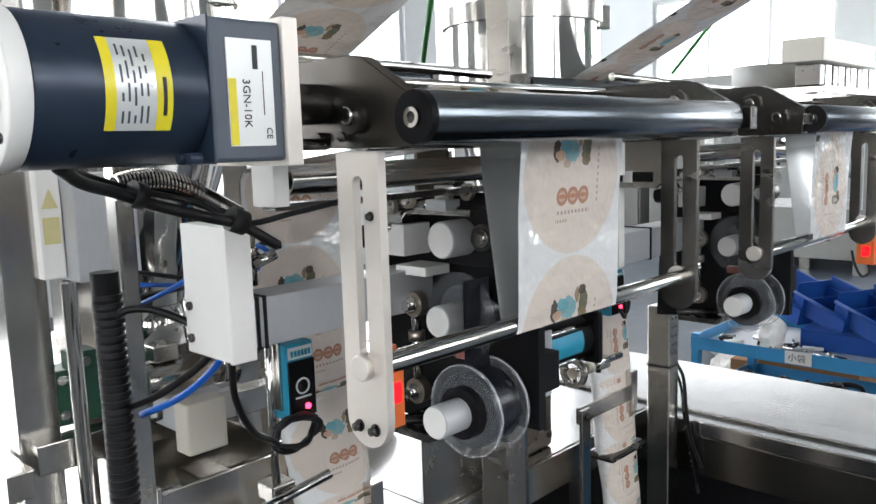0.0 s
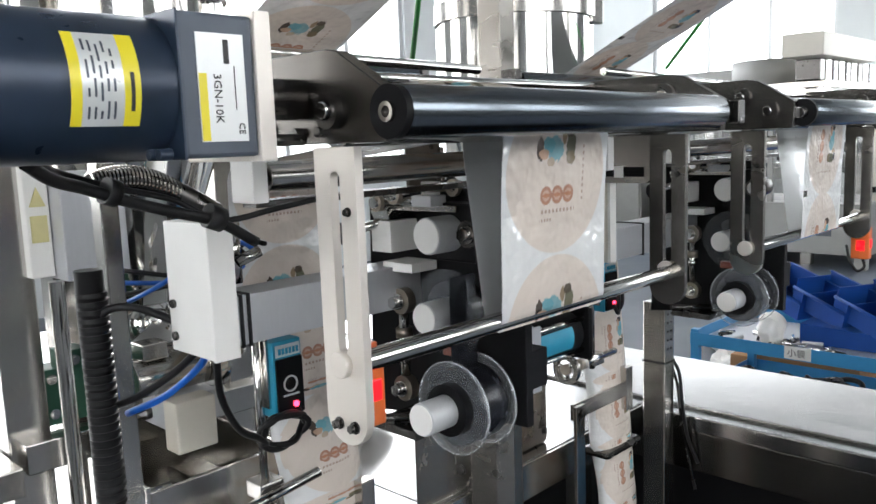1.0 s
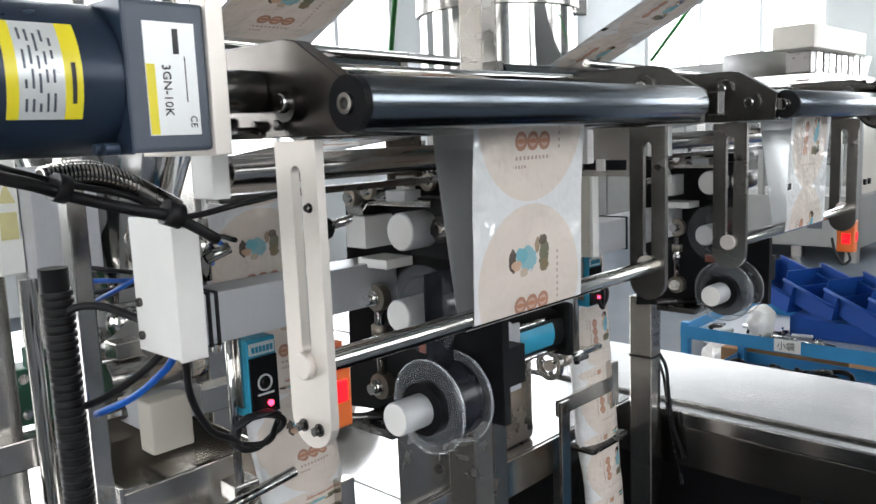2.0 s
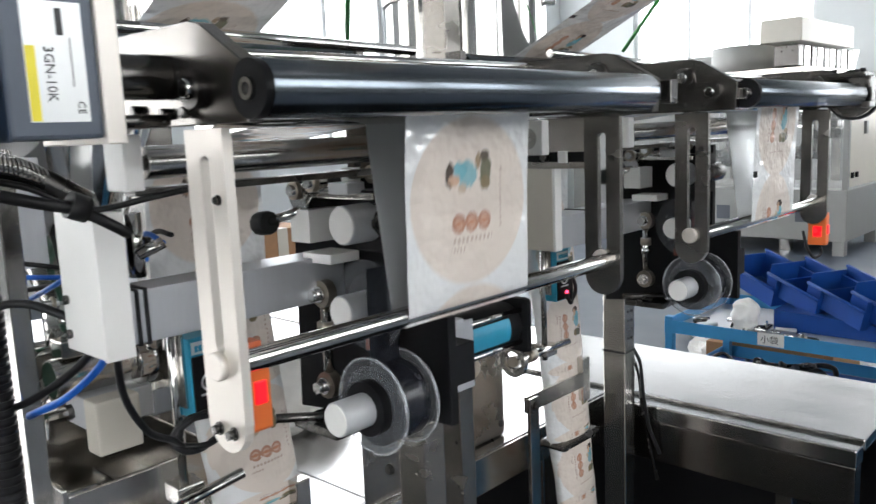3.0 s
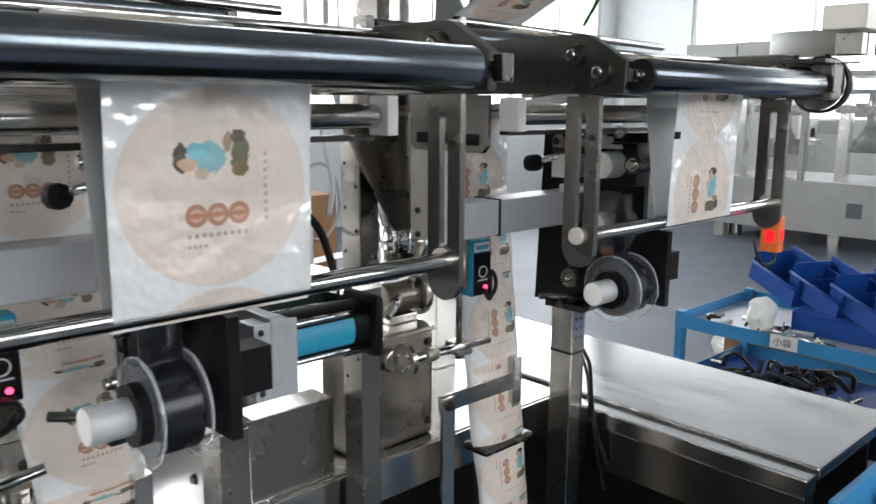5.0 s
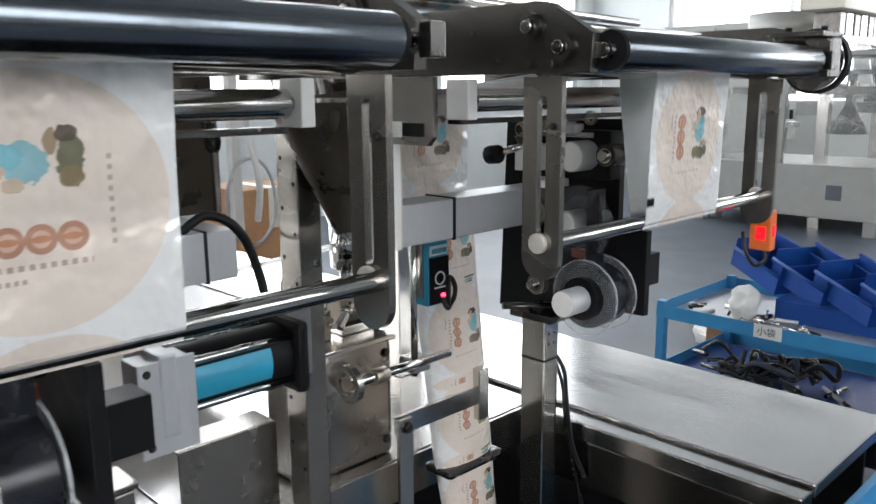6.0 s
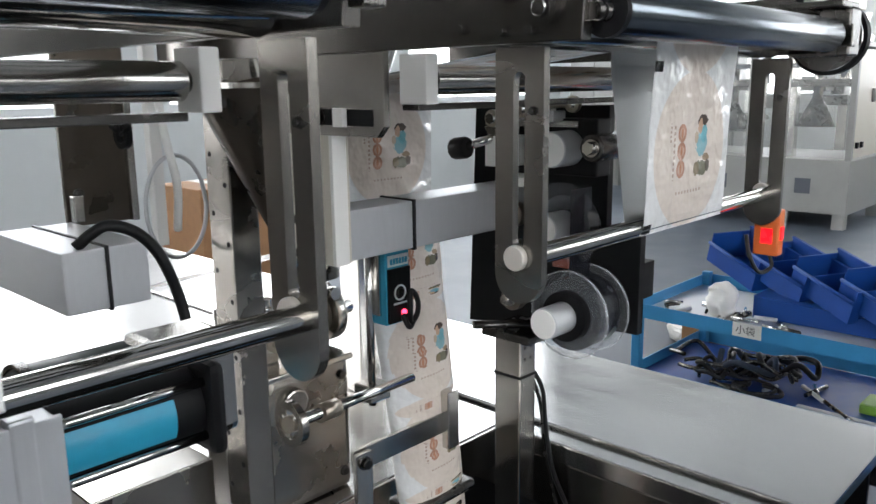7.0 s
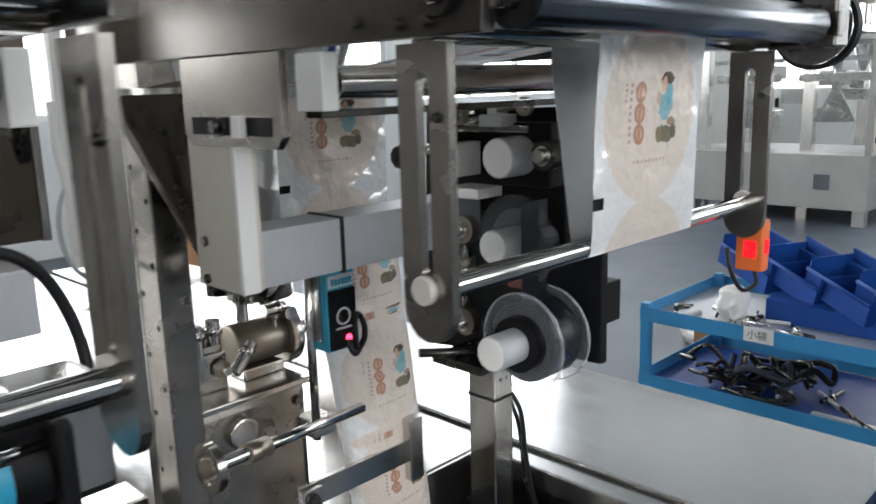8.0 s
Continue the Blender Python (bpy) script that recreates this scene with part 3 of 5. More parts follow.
    part("head_bar", box(0.522 + dx, 0.556 + dx, 0.520, 0.560, 1.327, 1.336, 0.001), WHITE, c)
    part("head_bracket", box(0.530 + dx, 0.560 + dx, 0.470, 0.580, 1.385, 1.391, 0.001), STEEL, c)
    part("clamp", rod((0.525 + dx, 0.560, 1.392), (0.525 + dx, 0.500, 1.396), 0.004, 16), CHROME, c)
    part("clamp", box(0.520 + dx, 0.540 + dx, 0.490, 0.515, 1.390, 1.400, 0.001), KNOB, c)
    n = part("adjusting_knob", smooth_angle(rod((0.505 + dx, 0.600, 1.362), (0.505 + dx, 0.582, 1.364), 0.011, 10, bevel=0.0015)), BLACK, c, "black adjusting knob")
    part("knob_stem", rod((0.505 + dx, 0.586, 1.364), (0.530 + dx, 0.556, 1.376), 0.0045, 14), CHROME, n)
    for z in (1.298, 1.212):
        e = part("rod_end", ring((0.530 + dx, 0.542, z), "x", 0.0125, 0.0065, 0.010, 28), RUST, c, "worn steel rod end bearing")
        part("bolt", bolt((0.524 + dx, 0.542, z), (-1, 0, 0), 0.0058, 0.010), CHROME, e)
    part("piston_rod", rod((0.530 + dx, 0.542, 1.286), (0.530 + dx, 0.542, 1.224), 0.0048, 16), CHROME, c)
    part("lock_nut", rod((0.530 + dx, 0.542, 1.272), (0.530 + dx, 0.542, 1.262), 0.0085, 6), RUST, c)
    part("lock_nut", rod((0.530 + dx, 0.542, 1.258), (0.530 + dx, 0.542, 1.250), 0.0075, 6), CHROME, c)
    part("warning_block", box(0.545 + dx, 0.556 + dx, 0.488, 0.506, 1.247, 1.257, 0.001), REDBROWN, c, "dark red block")
    part("guard_tab", box(0.571 + dx, 0.600 + dx, 0.424, 0.452, 1.220, 1.256, 0.001), BLACK, c)
    part("foot_bracket", box(0.500 + dx, 0.560 + dx, 0.500, 0.560, 1.176, 1.184, 0.001), DARKSTEEL, c)
    part("foot_rod", rod((0.470 + dx, 0.545, 1.196), (0.540 + dx, 0.500, 1.190), 0.0042, 14), DARKSTEEL, c)
    return c


coder(0.0)
coder(PITCH)


def first_head():
    """White box and beam of the first unit, with a cylinder on its back."""
    b = thing("beam_bracket", (0.44, 0.57, 1.283), "white end box on a grey aluminium beam", "bracket", "beam brackets")
    e = part("end_box", box(0.325, 0.343, 0.540, 0.607, 1.284, 1.392, 0.001), WHITE, b, "white painted end box")
    part("edge_plate", box(0.323, 0.3455, 0.5355, 0.5395, 1.284, 1.392, 0.0008), WHITE, e)
    for z in (1.297, 1.324):
        part("bolt", socket((0.325, 0.598, z), (-1, 0, 0), 0.0038, 0.003), DARKSTEEL, e)
    part("beam", box(0.3435, 0.559, 0.546, 0.586, 1.290, 1.331, 0.0012), ALU, b, "grey aluminium beam")
    for x in (0.353, 0.360):
        part("cable_tie", box(x, x + 0.0028, 0.5442, 0.5876, 1.2885, 1.3325, 0.0005), RUBBER, b)
    part("valve", box(0.350, 0.372, 0.590, 0.612, 1.332, 1.384, 0.002), BLACK, b, "black air valve")
    part("cylinder_tube", rod((0.384, 0.600, 1.332), (0.384, 0.600, 1.385), 0.007, 20), CHROME, b)
    part("fitting", rod((0.378, 0.585, 1.352), (0.398, 0.580, 1.360), 0.005, 12), CHROME, b)


first_head()


def second_head():
    """White box and beam of the second unit, set closer to the front."""
    b = thing("beam_bracket", (1.03, 0.58, 1.283), "pale end box on a grey aluminium beam", "bracket", "beam brackets")
    e = part("end_box", box(0.899, 0.919, 0.545, 0.602, 1.284, 1.393, 0.001), CREAM, b, "pale painted end box")
    part("edge_plate", box(0.8985, 0.913, 0.5405, 0.5445, 1.284, 1.393, 0.0008), WHITE, e)
    for z in (1.290, 1.318):
        part("bolt", socket((0.899, 0.588, z), (-1, 0, 0), 0.0038, 0.003), DARKSTEEL, e)
    part("beam", box(0.9195, 1.158, 0.548, 0.588, 1.284, 1.326, 0.0012), ALU, b, "grey aluminium beam")
    part("cable_tie", box(0.992, 0.995, 0.5462, 0.5896, 1.2825, 1.3275, 0.0005), RUBBER, b)
    part("cylinder_tube", rod((0.935, 0.600, 1.327), (0.935, 0.600, 1.385), 0.007, 20), CHROME, b)


second_head()


def photo_eye(dx):
    s = thing("photo_sensor", (0.466 + dx, 0.655, 1.178), "cyan blue photoelectric sensor with a red light", "sensor", "photo sensors")
    x0, x1, y0, y1, z0, z1 = 0.446 + dx, 0.480 + dx, 0.640, 0.668, 1.180, 1.258
    part("housing", box(x0, x1, y0 + 0.003, y1, z0, z1, 0.0015), SENSOR, s)
    f = part("front_panel", box(x0 + 0.002, x1 - 0.001, y0, y0 + 0.0035, z0 + 0.002, z1 - 0.018, 0.0006), BLACK, s, "black control panel with a dial")
    part("label", box(x0 + 0.003, x1 - 0.002, y0 + 0.0022, y0 + 0.0034, z1 - 0.016, z1 - 0.004), LABEL, s, "pale label with a blue brand bar")
    for i in range(6):
        part("print_bar", box(x0 + 0.006 + i * 0.0042, x0 + 0.009 + i * 0.0042, y0 + 0.0016, y0 + 0.0024, z1 - 0.0135, z1 - 0.0075), SENSOR, s)
    part("dial", ring((x0 + 0.017, y0 - 0.0006, z0 + 0.034), "y", 0.0085, 0.0068, 0.0010, 28), LABEL, f)
    part("dial_knob", rod((x0 + 0.017, y0 - 0.002, z0 + 0.034), (x0 + 0.017, y0 + 0.001, z0 + 0.034), 0.0042, 18), DARKSTEEL, f)
    part("print_bar", box(x0 + 0.008, x0 + 0.027, y0 - 0.0005, y0 + 0.0004, z0 + 0.0215, z0 + 0.0235), LABEL, f)
    part("red_light", rod((x0 + 0.022, y0 - 0.002, z0 + 0.012), (x0 + 0.022, y0 + 0.001, z0 + 0.012), 0.0030, 16), LEDRED, f, "glowing red indicator light")
    part("mounting_rod", rod((x0 - 0.006, 0.662, 1.090), (x0 - 0.006, 0.662, 1.304), 0.0045, 16), CHROME, s)
    part("holder_arm", box(x0 - 0.013, x0 + 0.001, 0.5862 if dx == 0 else 0.5882, 0.670, 1.294, 1.301, 0.0006), STEEL, s)
    part("mounting_plate", box(x0 - 0.003, x0, 0.650, 0.672, 1.190, 1.262, 0.0005), STEEL, s)
    part("clamp", box(x0 - 0.020, x0 + 0.008, 0.648, 0.676, 1.098, 1.116, 0.002), STEEL, s)
    if dx == 0:
        part("cross_rod", rod((x0 - 0.120, 0.650, 1.088), (x0 + 0.045, 0.640, 1.112), 0.0055, 18), CHROME, s)
        part("clamp_handle", ring((x0 - 0.128, 0.648, 1.082), "x", 0.018, 0.011, 0.008, 24), STEEL, s)
    else:
        part("cross_rod", rod((0.902, 0.612, 1.130), (1.092, 0.655, 1.108), 0.0055, 18), CHROME, s)
        part("rod_collar", rod((0.935, 0.619, 1.126), (0.960, 0.625, 1.123), 0.009, 18), RUST, s)
        h = part("clamp_handle", ring((0.898, 0.611, 1.131), "x", 0.021, 0.014, 0.007, 28), STEEL, s, "round steel hand wheel")
        for a in (20, 140, 260):
            part("spoke", rod((0.898, 0.611, 1.131), (0.898, 0.611 + 0.016 * math.cos(radians(a)), 1.131 + 0.016 * math.sin(radians(a))), 0.003, 8), STEEL, h)
        part("hub", rod((0.893, 0.610, 1.1315), (0.906, 0.613, 1.1295), 0.0075, 16), RUST, h)
    return s


photo_eye(0.0)
photo_eye(PITCH)

# ---------------------------------------------------------------- frame, table and floor things


def holed_post(x0, x1, y0, y1, z1):
    """Square tube with two rows of small holes in its face and a thin strap."""
    p = thing("machine_post", ((x0 + x1) / 2, (y0 + y1) / 2, -LIFT), "square brushed steel post with rows of holes", "post", "machine posts")
    part("tube", box(x0, x1, y0, y1, -LIFT, z1, 0.002), STEEL, p)
    for i in range(5):
        for x in (x0 + 0.012, x1 - 0.012):
            part("hole", rod((x, y0 - 0.0004, z1 - 0.022 - 0.017 * i), (x, y0 + 0.002, z1 - 0.022 - 0.017 * i), 0.0022, 12), BLACK, p)
    part("strap", box(x0 - 0.0012, x1 + 0.0012, y0 - 0.0012, y1 + 0.0012, z1 - 0.118, z1 - 0.114, 0.0004), RUBBER, p)


holed_post(1.365, 1.402, 0.712, 0.758, 1.130)


def side_post():
    """Upright with staggered holes in the face towards the motor."""
    p = thing("machine_post", (0.950, 0.765, -LIFT), "tall satin steel upright with staggered holes", "post", "machine posts")
    part("tube", box(0.934, 0.966, 0.744, 0.786, -LIFT, 2.60, 0.0015), PLATEB, p)
    for k in range(16):
        z = 1.42 - 0.030 * k
        y = 0.753 if k % 2 else 0.777
        part("hole", rod((0.9336, y, z), (0.936, y, z), 0.0028, 12), BLACK, p)


side_post()
solo("machine_post", box(0.292, 0.338, 0.945, 0.985, -LIFT, 1.9, 0.002), STEEL, "tall square brushed steel machine post", "post", "machine posts")
solo("machine_post", box(0.322, 0.339, 0.716, 0.737, -LIFT, 1.44, 0.0015), STEEL, "narrow square brushed steel machine post", "post", "machine posts")


def conveyor():
    t = thing("conveyor_table", (1.64, 1.3, -LIFT), "brushed stainless steel outfeed table with a bright top", "table")
    part("top", box(1.480, 1.802, 0.328, 2.60, 0.880, 0.900, 0.003), TABLE, t, "scratched stainless steel table top")
    part("front_rail", box(1.440, 1.478, 0.330, 2.60, 0.862, 0.893, 0.003), TABLE, t)
    # The dark floor mirrored in this panel is put into its darker tone.
    part("front_panel", box(1.444, 1.476, 0.332, 2.60, 0.780, 0.8612, 0.002), PLATEM, t, "steel front panel with the dark floor's reflection in its tone")
    # No real panel: black put in as the shade of the open underside.
    part("shade_panel", box(1.740, 1.752, 0.345, 2.595, 0.10, 0.8795, 0.002), BLACK, t, "added black panel for the shade under the table top")
    part("back_rail", box(1.804, 1.815, 0.330, 2.60, 0.800, 0.893, 0.003), TABLE, t)
    for x in (1.50, 1.765):
        for y in (0.45, 2.4):
            part("leg", box(x, x + 0.03, y, y + 0.03, -LIFT, 0.879, 0.002), STEEL, t)
    return t


conveyor()

# ---------------------------------------------------------------- parts round the units


def end_wheel():
    w = thing("end_drive", (1.36, 0.335, 1.43), "black drive wheel and dark motor on the roller end", "drive")
    part("guard_ring", ring((1.372, 0.335, 1.466), "x", 0.0365, 0.0325, 0.012, 48), BLACK, w)
    part("wheel_disc", ring((1.362, 0.335, 1.466), "x", 0.0325, 0.008, 0.004, 40), DARKSTEEL, w)
    part("hub", rod((1.340, 0.335, 1.466), (1.372, 0.335, 1.466), 0.010, 24), CHROME, w)
    part("gearbox", box(1.318, 1.348, 0.300, 0.356, 1.447, 1.490, 0.002), DARKSTEEL, w, "dark gearbox with a flat lid")
    part("lid", box(1.300, 1.348, 0.303, 0.360, 1.4905, 1.496, 0.001), DARKSTEEL, w)
    for y in (0.312, 0.350):
        part("bolt", bolt((1.325, y, 1.496), (0, 0, 1), 0.004, 0.006), BLACK, w)


end_wheel()


def orange_eye(x, s, y0, wide, up):
    """Orange reflex sensor under a slotted bar; s is the side on which it hangs."""
    o = thing("reflex_sensor", (x, 0.378, 1.245), "orange reflex sensor with a red glowing lens", "sensor", "reflex sensors")
    x0, x1 = x, x + wide
    part("housing", box(x0, x1, y0, 0.384, 1.243 + up, 1.292 + up, 0.002), ORANGE, o)
    part("lens", box(x0 + 0.004, x1 - 0.004, y0 - 0.0015, y0 + 0.0005, 1.260 + up, 1.274 + up, 0.0008), LAMPRED, o, "red glowing lens")
    part("cap", box(x0 + 0.002, x1 - 0.002, y0 + 0.004, 0.380, 1.2925 + up, 1.297 + up, 0.0008), DARKORANGE, o)
    if s > 0:
        part("side_lens", box(x0 - 0.0012, x0 + 0.0004, 0.364, 0.376, 1.258, 1.274, 0.0004), LAMPRED, o, "red glowing side lens")
        part("cable", hose([(x0 + 0.010, 0.369, 1.244), (x0 + 0.008, 0.366, 1.232), (x0 - 0.008, 0.372, 1.228), (x0 - 0.016, 0.380, 1.246), (x0 - 0.014, 0.386, 1.268)], 0.0022), RUBBER, o)


orange_eye(0.3285, -1, 0.3650, 0.016, 0.026)
orange_eye(1.3375, 1, 0.3580, 0.016, 0.002)


def cables():
    def lead(points, r, label, mat=RUBBER, seg=8):
        return solo("cable", hose(points, r, seg), mat, label, "cable")

    # motor leads and sleeve, run to a bundle over the white box
    lead([(0.150, 0.392, 1.445), (0.168, 0.410, 1.436), (0.190, 0.425, 1.430), (0.215, 0.430, 1.421), (0.245, 0.432, 1.412), (0.272, 0.432, 1.404), (0.299, 0.432, 1.388)], 0.0036, "thick black motor cable under the motor")
    lead([(0.158, 0.400, 1.445), (0.182, 0.432, 1.438), (0.215, 0.440, 1.428), (0.248, 0.440, 1.419), (0.278, 0.438, 1.404), (0.318, 0.436, 1.408), (0.350, 0.434, 1.412)], 0.0020, "black motor cable beside the sleeve")
    for p, q in (((0.266, 0.4335, 1.4085), (0.276, 0.4335, 1.4045)), ((0.203, 0.431, 1.428), (0.210, 0.432, 1.4255))):
        solo("cable_tie", rod(p, q, 0.0078, 18), RUBBER, "black tie round the motor cables", "cable tie", "cable ties")
    sleeve = hose([(0.212, 0.470, 1.430), (0.238, 0.473, 1.431), (0.265, 0.472, 1.423), (0.290, 0.462, 1.406)], 0.0072, 14, 8)
    s = thing("cable_sleeve", (0.30, 0.50, 1.41), "grey ribbed cable sleeve beside black cables", "sleeve")
    part("sleeve", sleeve, DARKSTEEL, s)
    for i in range(30):
        t = i / 29
        c = Vector((0.212 + 0.072 * t, 0.470 + 0.003 * math.sin(math.pi * t), 1.430 + 0.006 * math.sin(math.pi * t) - 0.020 * t * t))
        part("rib", ring(c, "x", 0.0080, 0.0066, 0.0012, 18), STEEL, s)
    # sensor leads, coiled under each photo eye
    for dx in (0.0, PITCH):
        c = Vector((0.446 + dx, 0.632, 1.176))
        pts = [(0.470 + dx, 0.640, 1.186)]
        for i in range(30):
            a = 2 * math.pi * i / 11
            pts.append((c.x + 0.027 * math.cos(a) + 0.002 * math.sin(3 * a), c.y + 0.005 * math.sin(2.3 * a), c.z + 0.015 * math.sin(a) - 0.004 + 0.002 * math.sin(0.4 * a)))
        if dx == 0:
            pts += [(0.412, 0.622, 1.176), (0.385, 0.612, 1.195), (0.362, 0.600, 1.235), (0.352, 0.585, 1.284)]
            lead(pts, 0.0032, "coiled black sensor cable under the blue sensor")
        else:
            ring_c = Vector((1.078, 0.636, 1.196))
            pts = [(1.066, 0.640, 1.190), (1.070, 0.634, 1.176)]
            for i in range(20):
                a = -1.2 + 2 * math.pi * i / 9
                pts.append((ring_c.x + 0.006 * math.cos(a), ring_c.y - 0.002 * math.cos(2 * a), ring_c.z + 0.017 * math.sin(a)))
            lead(pts, 0.0030, "coiled black sensor cable beside the blue sensor")
    lead([(0.340, 0.590, 1.284), (0.326, 0.612, 1.262), (0.310, 0.645, 1.240), (0.300, 0.68, 1.225)], 0.0034, "black cable below the white box")
    lead([(0.352, 0.595, 1.284), (0.350, 0.612, 1.262), (0.336, 0.650, 1.232), (0.318, 0.69, 1.212)], 0.0034, "bright blue air hose below the white box", TUBEBLUE)
    lead([(0.290, 0.690, 1.22), (0.288, 0.680, 1.280), (0.294, 0.668, 1.312), (0.310, 0.645, 1.318), (0.328, 0.612, 1.308), (0.336, 0.600, 1.300)], 0.0036, "bent black hose behind the machine post")
    for k in range(4):
        lead([(0.392 + 0.008 * k, 0.598, 1.345 + 0.006 * k), (0.385 + 0.010 * k, 0.63, 1.362), (0.36 + 0.018 * k, 0.69, 1.325), (0.345, 0.78, 1.29 + 0.015 * k)], 0.0024, "thin black cable of the bundle behind the box" if k % 2 else "thin blue air hose of the bundle behind the box", RUBBER if k % 2 else TUBEBLUE)
    # corrugated vertical hose
    h = thing("corrugated_hose", (0.292, 0.678, -LIFT), "black corrugated vertical hose beside the steel post", "hose")
    part("hose", rod((0.296, 0.678, -LIFT), (0.290, 0.678, 1.350), 0.0120, 22), RUBBER, h)
    bm = bmesh.new()
    for i in range(64):
        rr = ring((0.2922 - 0.00002 * i, 0.678, 0.875 + i * 0.0072), "z", 0.0132, 0.0114, 0.0040, 18, bm)
    ribs = part("ribs", bm, RUBBER, h)
    tagged(ribs, kind="stuff")
    # cables that hang from the second post
    lead([(1.405, 0.716, 1.012), (1.412, 0.706, 0.985), (1.416, 0.702, 0.930), (1.424, 0.695, 0.86), (1.44, 0.68, 0.80)], 0.0035, "black cable tied to the steel post")
    lead([(1.405, 0.724, 1.012), (1.416, 0.712, 0.96), (1.420, 0.706, 0.89), (1.435, 0.70, 0.82), (1.45, 0.69, 0.74)], 0.0030, "braided grey cable tied to the steel post", DARKSTEEL)
    # loops seen behind the first unit
    lead([(0.750, 0.672, 1.306), (0.762, 0.668, 1.316), (0.775, 0.665, 1.321), (0.796, 0.662, 1.312), (0.813, 0.660, 1.290), (0.827, 0.660, 1.250), (0.826, 0.645, 1.210), (0.800, 0.590, 1.195), (0.752, 0.527, 1.212)], 0.0048, "thick black cable loop over the grey beam")
    pts = []
    for i in range(15):
        a = 2 * math.pi * i / 13
        pts.append((0.905 + 0.033 * math.cos(a), 0.797, 1.308 + 0.052 * math.sin(a)))
    lead(pts, 0.0022, "pale plastic tube loop hanging behind the post", KNOB)


cables()


def base_column(dx, y0, y1):
    c = thing("coder_stand", (0.60 + dx, (y0 + y1) / 2, -LIFT), "folded steel stand under the date coder", "stand", "coder stands")
    part("column", box(0.575 + dx, 0.602 + dx, y0, y1, -LIFT, 1.175, 0.0015), PLATEB, c)
    part("top_flange", box(0.555 + dx, 0.605 + dx, y0, y1, 1.1755, 1.1795, 0.0006), PLATEB, c)
    part("bolt", bolt((0.575 + dx, (y0 + y1) / 2 + 0.03, 1.12), (-1, 0, 0), 0.004, 0.004), DARKSTEEL, c)
    return c


base_column(0.0, 0.467, 0.502)


def solenoid(x, y, z):
    s = thing("air_cylinder", (x, y, z - 0.026), "dark blue labelled air cylinder with steel tie rods", "cylinder")
    part("barrel", smooth_angle(rod((x - 0.045, y, z), (x + 0.055, y, z), 0.024, 32, bevel=0.002)), BLACK, s)
    bm = bmesh.new()
    rows = [[bm.verts.new((xx, y - 0.0243 * math.cos(radians(a)), z + 0.0243 * math.sin(radians(a)))) for a in range(-30, 31, 6)] for xx in (x - 0.035, x + 0.035)]
    for i in range(10):
        bm.faces.new((rows[0][i], rows[0][i + 1], rows[1][i + 1], rows[1][i])).smooth = True
    part("label", bm, SENSOR, s, "cyan blue label")
    for a in (40, -40, 140, 220):
        part("tie_rod", rod((x - 0.055, y - 0.027 * math.cos(radians(a)), z + 0.027 * math.sin(radians(a))), (x + 0.060, y - 0.027 * math.cos(radians(a)), z + 0.027 * math.sin(radians(a))), 0.003, 12), CHROME, s)
    part("end_plate", box(x - 0.058, x - 0.045, y - 0.03, y + 0.03, z - 0.03, z + 0.03, 0.002), ALU, s)
    part("end_plate", box(x + 0.055, x + 0.066, y - 0.03, y + 0.03, z - 0.03, z + 0.03, 0.006), BLACK, s)
    return s


solenoid(0.685, 0.500, 1.232)
g = thing("gear_motor", (0.72, 0.570, 1.185), "dark green round motor behind the air cylinder", "motor")
part("housing", smooth_angle(rod((0.662, 0.570, 1.222), (0.776, 0.570, 1.222), 0.034, 36, bevel=0.008)), DARKGREEN, g)
for x in (0.668, 0.766):
    part("clamp_ring", ring((x, 0.570, 1.222), "x", 0.0365, 0.0335, 0.006, 32), DARKSTEEL, g)
part("foot", box(0.737, 0.751, 0.5303, 0.545, 1.208, 1.240, 0.001), DARKSTEEL, g)
j = thing("junction_box", (0.632, 0.487, 1.192), "pale grey metal box behind the coder", "box")
part("body", box(0.613, 0.652, 0.4742, 0.500, 1.192, 1.257, 0.002), ALU, j)
part("lid", box(0.6115, 0.6535, 0.4707, 0.4739, 1.1905, 1.2585, 0.0008), ALU, j)
for z in (1.198, 1.251):
    part("screw", bolt((0.618, 0.4707, z), (0, -1, 0), 0.0022, 0.0015), DARKSTEEL, j)
solo("steel_cover", box(0.735, 0.790, 0.520, 0.575, 1.190, 1.262, 0.006), STEEL, "rounded bright steel cover on the machine", "cover")


